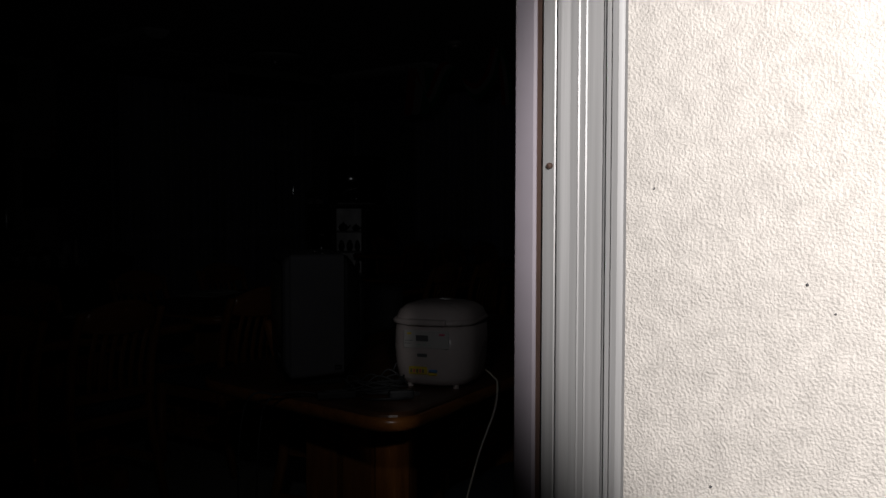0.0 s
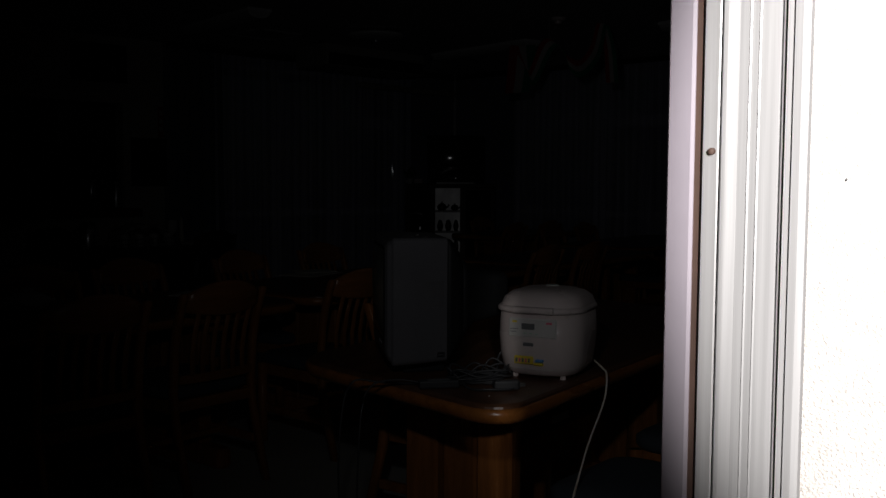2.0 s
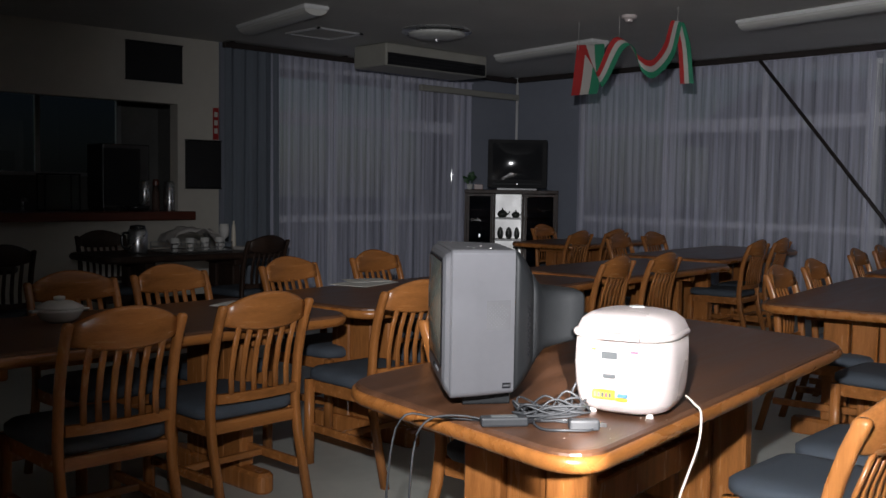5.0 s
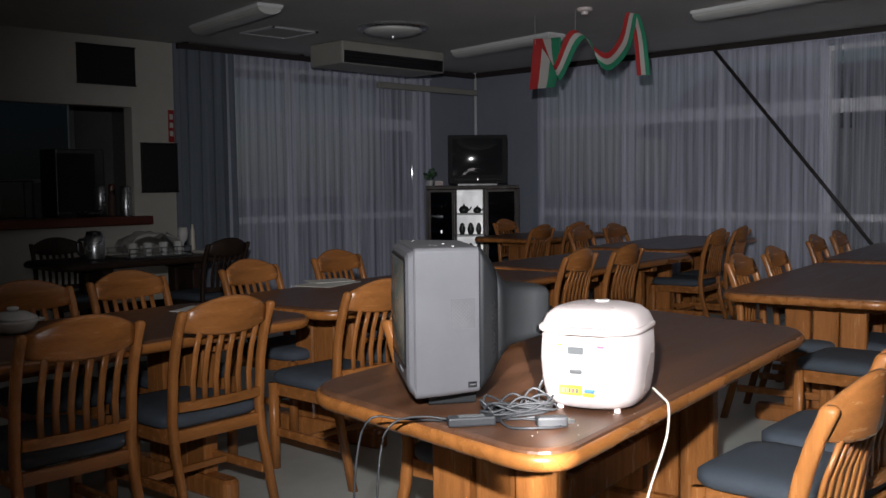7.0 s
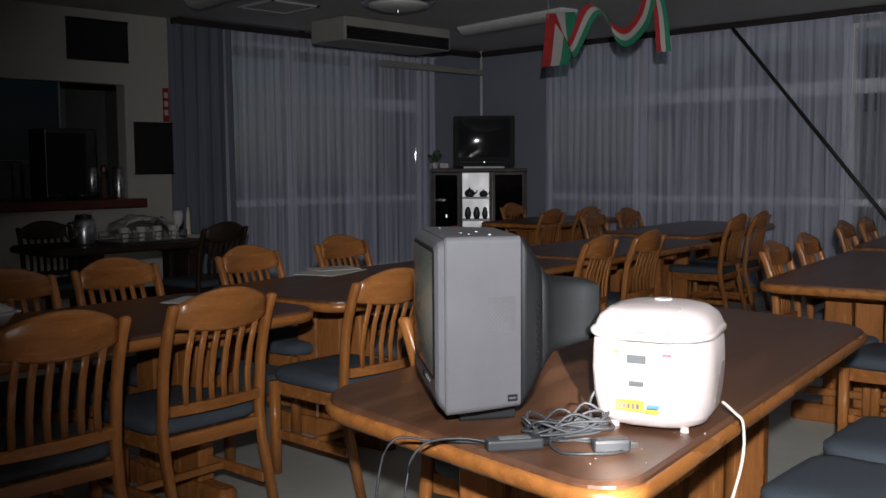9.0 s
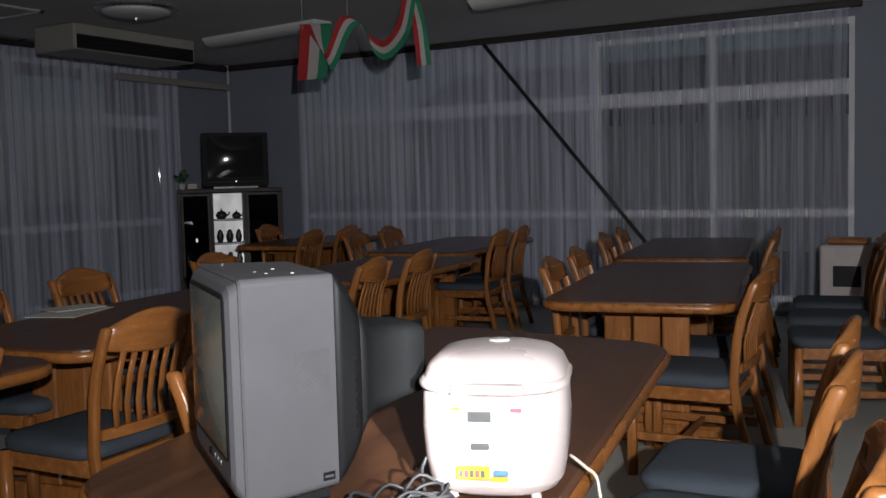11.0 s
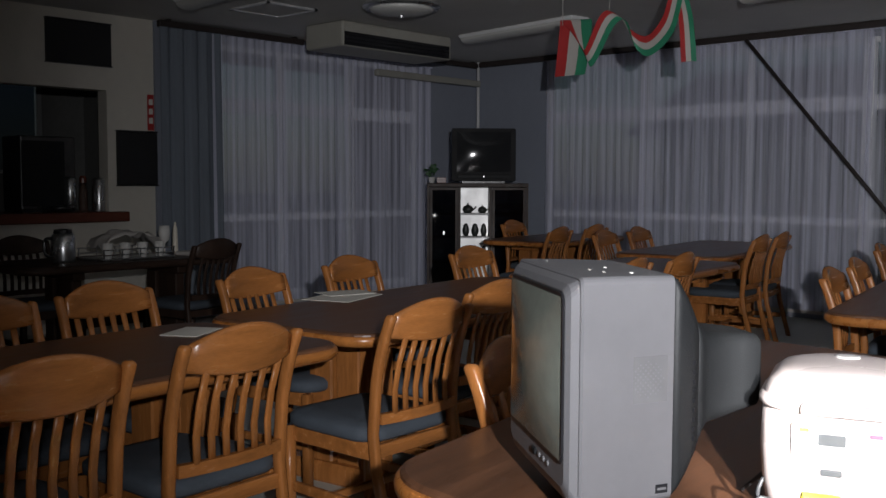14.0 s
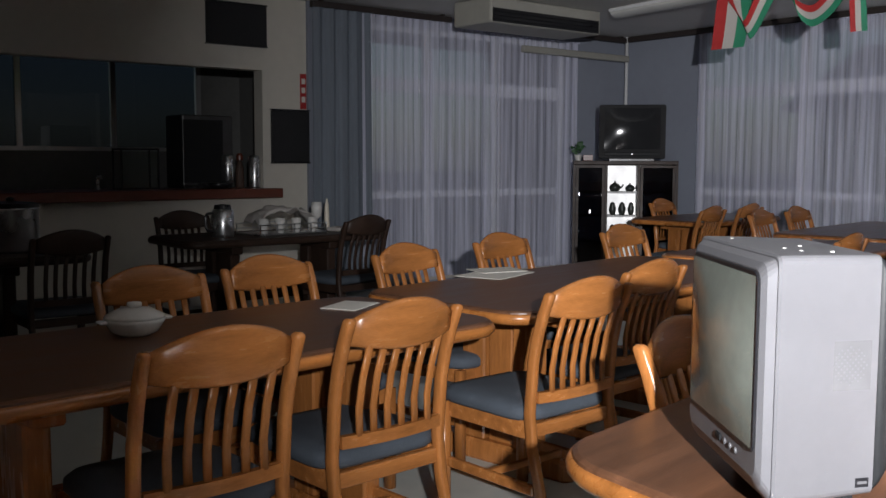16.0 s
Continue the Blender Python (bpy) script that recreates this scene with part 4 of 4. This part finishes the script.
# ---- things on the tables ----
pot = thing("clay_pot", pose(-7.69, -4.71, TZ) @ Matrix.Scale(0.7, 4), "white lidded earthenware pot on the table", "pot")
part("bowl", lathe([(0.06, 0), (0.10, 0.02), (0.125, 0.06), (0.13, 0.075), (0.12, 0.075)], 28), CERAMIC, pot, smooth=True)
part("lid", lathe([(0.128, 0.077), (0.12, 0.09), (0.07, 0.115), (0.02, 0.12)], 28), CERAMIC, pot, smooth=True)
part("knob", lathe([(0.02, 0.118), (0.032, 0.128), (0.03, 0.142), (0.005, 0.146)], 18), CERAMIC, pot, smooth=True)
for s in (-1, 1):
    part("handle", boxm(s * 0.142 - 0.018, s * 0.142 + 0.018, -0.03, 0.03, 0.06, 0.073, bevel=0.005), CERAMIC, pot)
for x, y, a, w, d in ((-5.80, -4.22, 20, 0.34, 0.24), (-5.70, -4.12, -14, 0.24, 0.18), (-6.86, -4.62, 30, 0.2, 0.14)):
    single("paper_sheet", boxm(-w / 2, w / 2, -d / 2, d / 2, 0, 0.002), PAPER, pose(x, y, TZ + 0.0006 + 0.0025 * (a < 0), 0, 0, a), "loose pale paper sheet lying on the table", "paper", group="papers")
tr = thing("wire_tray", pose(-5.35, -1.45, TZ, 0, 0, 4), "steel tray holding cups under a white cloth", "tray")
part("base", boxm(-0.28, 0.28, -0.16, 0.16, 0, 0.012, bevel=0.004), STEEL, tr)
for y in (-0.155, 0.155):
    for z in (0.035, 0.07):
        part("rail", boxm(-0.28, 0.28, y - 0.004, y + 0.004, z, z + 0.007), STEEL, tr)
    for x in (-0.276, -0.14, 0.0, 0.14, 0.27):
        part("upright", boxm(x, x + 0.006, y - 0.003, y + 0.003, 0.012, 0.07), STEEL, tr)
for x in (-0.2, -0.07, 0.06, 0.19):
    single("tumbler", lathe([(0.028, 0), (0.036, 0.10), (0.033, 0.10), (0.026, 0.008)], 16), CERAMIC, pose(-5.35 + x, -1.55, TZ + 0.012), "shiny tumbler standing on the tray", "cup", True, group="tumblers")
cl = bmesh.new()
grid = [[cl.verts.new((-0.22 + 0.44 * i / 14, -0.12 + 0.26 * k / 10, 0.135 + 0.05 * noise.noise((i * 0.4, k * 0.4, 2)) + 0.05 * math.exp(-((i - 7) / 5) ** 2) - (0.05 if i in (0, 14) else 0))) for i in range(15)] for k in range(11)]
for a, b in zip(grid, grid[1:]):
    for i in range(14):
        cl.faces.new((a[i], a[i + 1], b[i + 1], b[i]))
sol = link("cloth", cl, WHITECLOTH, True)
sol.modifiers.new("thickness", "SOLIDIFY").thickness = 0.006
sol.matrix_basis = pose(-5.33, -1.40, TZ - 0.01)
tagged(sol, "crumpled white cloth draped over the tray of cups", "cloth")
th = thing("thermos", pose(-5.83, -1.5, TZ), "black and steel vacuum jug on the dark table", "jug")
part("body", lathe([(0.07, 0), (0.075, 0.02), (0.075, 0.17), (0.06, 0.19)], 22), STEEL, th, smooth=True)
part("lid", lathe([(0.06, 0.19), (0.055, 0.215), (0.02, 0.22)], 22), BLACK, th)
part("handle", tube([(-0.07, 0, 0.16), (-0.12, 0, 0.15), (-0.12, 0, 0.06), (-0.07, 0, 0.04)], 0.01), BLACK, th)
single("wine_glass", lathe([(0.035, 0), (0.006, 0.008), (0.006, 0.08), (0.035, 0.11), (0.042, 0.16), (0.036, 0.21)], 18), CERAMIC, pose(-5.0, -1.35, TZ), "stemmed glass on the dark table", "glass", True)
single("bottle", lathe([(0.02, 0), (0.022, 0.02), (0.016, 0.18), (0.008, 0.21), (0.008, 0.23)], 14), CREAMCABLE, pose(-4.88, -1.3, TZ), "slim cream bottle on the dark table", "bottle", True)
single("folded_cloth", boxm(-0.12, 0.12, -0.07, 0.07, 0, 0.03, bevel=0.01, seg=2), WHITECLOTH, pose(-4.85, -1.5, TZ, 0, 0, 12), "folded white cloth at the table's end", "cloth")
sp = thing("stock_pot", pose(-7.25, -1.75, TZ), "tall steel stock pot with a dark lid", "pot")
part("body", lathe([(0.14, 0), (0.15, 0.02), (0.15, 0.24), (0.155, 0.25)], 28), STEEL, sp, smooth=True)
part("lid", lathe([(0.157, 0.251), (0.14, 0.275), (0.03, 0.285)], 28), BLACK, sp)
part("knob", lathe([(0.02, 0.285), (0.025, 0.3), (0.005, 0.31)], 14), BLACK, sp)

# ---- kitchen hatch ----
bar = thing("serving_counter", pose(0, 0, 0), "red-brown wooden counter through the kitchen hatch", "counter")
part("worktop", boxm(-8.2, -4.685, -0.001, 0.62, 0.905, 0.985, bevel=0.006), BAR, bar)
part("front_edge", boxm(-8.2, -4.58, -0.12, -0.002, 0.905, 0.985, bevel=0.006), BAR, bar)
part("cupboard_front", boxm(-8.2, -4.68, 0.56, 0.6, 0.0, 0.87), DARKWOOD, bar)
st = thing("drinks_dispenser", pose(-5.13, 0.33, 0.985), "brushed stainless steel drinks dispenser on the counter", "dispenser")
part("body", boxm(-0.23, 0.23, -0.15, 0.2, 0.02, 0.62, bevel=0.012, seg=2), DARKSTEEL, st)
part("door", boxm(-0.225, 0.13, -0.16, -0.152, 0.05, 0.58), DARKGREY, st)
# added steel column, there only to catch an upright highlight
part("tank", lathe([(0.045, 0.05), (0.05, 0.06), (0.05, 0.27), (0.04, 0.285)], 20), STEEL, st, "added upright steel column, shaped for a highlight", smooth=True).matrix_basis = pose(0.165, -0.175, 0)
part("drip_tray", boxm(-0.1, 0.14, -0.24, -0.152, 0.0, 0.05, bevel=0.005), BLACK, st)
part("base", boxm(-0.22, 0.22, -0.14, 0.19, 0, 0.02), BLACK, st)
ca = thing("glass_case", pose(-5.72, 0.3, 0.985), "small glass case with a dark frame on the counter", "case")
for x in (-0.16, 0.15):
    for y in (-0.1, 0.09):
        part("post", boxm(x, x + 0.012, y, y + 0.012, 0, 0.32), DARKGREY, ca)
part("top", boxm(-0.16, 0.162, -0.1, 0.102, 0.32, 0.335), DARKGREY, ca)
part("pane", boxm(-0.146, 0.15, -0.098, -0.094, 0.01, 0.32), GLASS, ca)
part("base", boxm(-0.16, 0.162, -0.1, 0.102, 0, 0.01), DARKGREY, ca)
bo = thing("sauce_bottle", pose(-4.83, 0.2, 0.985), "brown bottle with a dark red cap on the counter", "bottle")
part("body", lathe([(0.035, 0), (0.038, 0.02), (0.036, 0.17), (0.015, 0.24)], 16), BROWN, bo, smooth=True)
part("cap", lathe([(0.03, 0.24), (0.03, 0.28), (0.02, 0.3)], 14), BAR, bo)
single("steel_canister", lathe([(0.05, 0), (0.052, 0.01), (0.052, 0.26), (0.04, 0.28), (0.01, 0.285)], 22), STEEL, pose(-4.73, 0.12, 0.985), "tall stainless steel canister at the counter's end", "canister", True)
single("black_bowl", lathe([(0.06, 0), (0.11, 0.05), (0.105, 0.05), (0.05, 0.01)], 22), BLACK, pose(-5.1, 0.06, 0.985), "shallow black bowl on the counter", "bowl", True)
tp = thing("tap", pose(-6.02, 0.35, 0.985), "small chrome tap behind the counter", "tap")
part("stem", lathe([(0.025, 0), (0.015, 0.02), (0.013, 0.1)], 12), STEEL, tp)
part("spout", tube([(0, 0, 0.09), (0, -0.05, 0.12), (0, -0.09, 0.09)], 0.01), STEEL, tp)
for nm, x0, x1, z0, z1, lb in (("wall_speaker", -5.2, -4.645, 2.2, 2.535, "black wall loudspeaker high above the hatch"), ("blackboard", -4.605, -4.23, 1.21, 1.66, "small matt black menu board on the wall")):
    w = thing(nm, pose(0, 0.05, 0), lb, "loudspeaker" if "sp" in nm else "board")
    part("panel", boxm(x0, x1, -0.035, 0, z0, z1, bevel=0.004), BLACKBOARD, w)
    for a in ((x0 - 0.004, x1 + 0.004, z1 + 0.0005, z1 + 0.012), (x0 - 0.004, x1 + 0.004, z0 - 0.012, z0 - 0.0005)):
        part("frame", boxm(a[0], a[1], -0.04, 0, a[2], a[3]), BLACK, w)
fs = thing("wall_sign", pose(-4.305, 0.05, 1.68), "narrow red sign with three white marks on the wall", "sign")
part("plate", boxm(0, 0.06, -0.006, 0, 0, 0.31), RED, fs)
for z in (0.06, 0.14, 0.22):
    part("white_mark", boxm(0.012, 0.048, -0.009, -0.006, z, z + 0.05), PAPER, fs)
# ---- stove by the window ----
sv = thing("oil_heater", pose(-0.6, -6.82, 0, 0, 0, -90), "white box heater with a dark window and orange top", "heater")
part("body", boxm(-0.2, 0.2, -0.16, 0.16, 0.03, 0.68, bevel=0.02, seg=2), WHITE, sv)
part("top_tray", boxm(-0.15, 0.15, -0.12, 0.12, 0.682, 0.73, bevel=0.015, seg=2), EDGE, sv, "orange-brown tray on top")
part("window", boxm(-0.1, 0.1, -0.17, -0.16, 0.36, 0.52), BLACK, sv)
part("base", boxm(-0.19, 0.19, -0.15, 0.15, 0, 0.03), DARKGREY, sv)
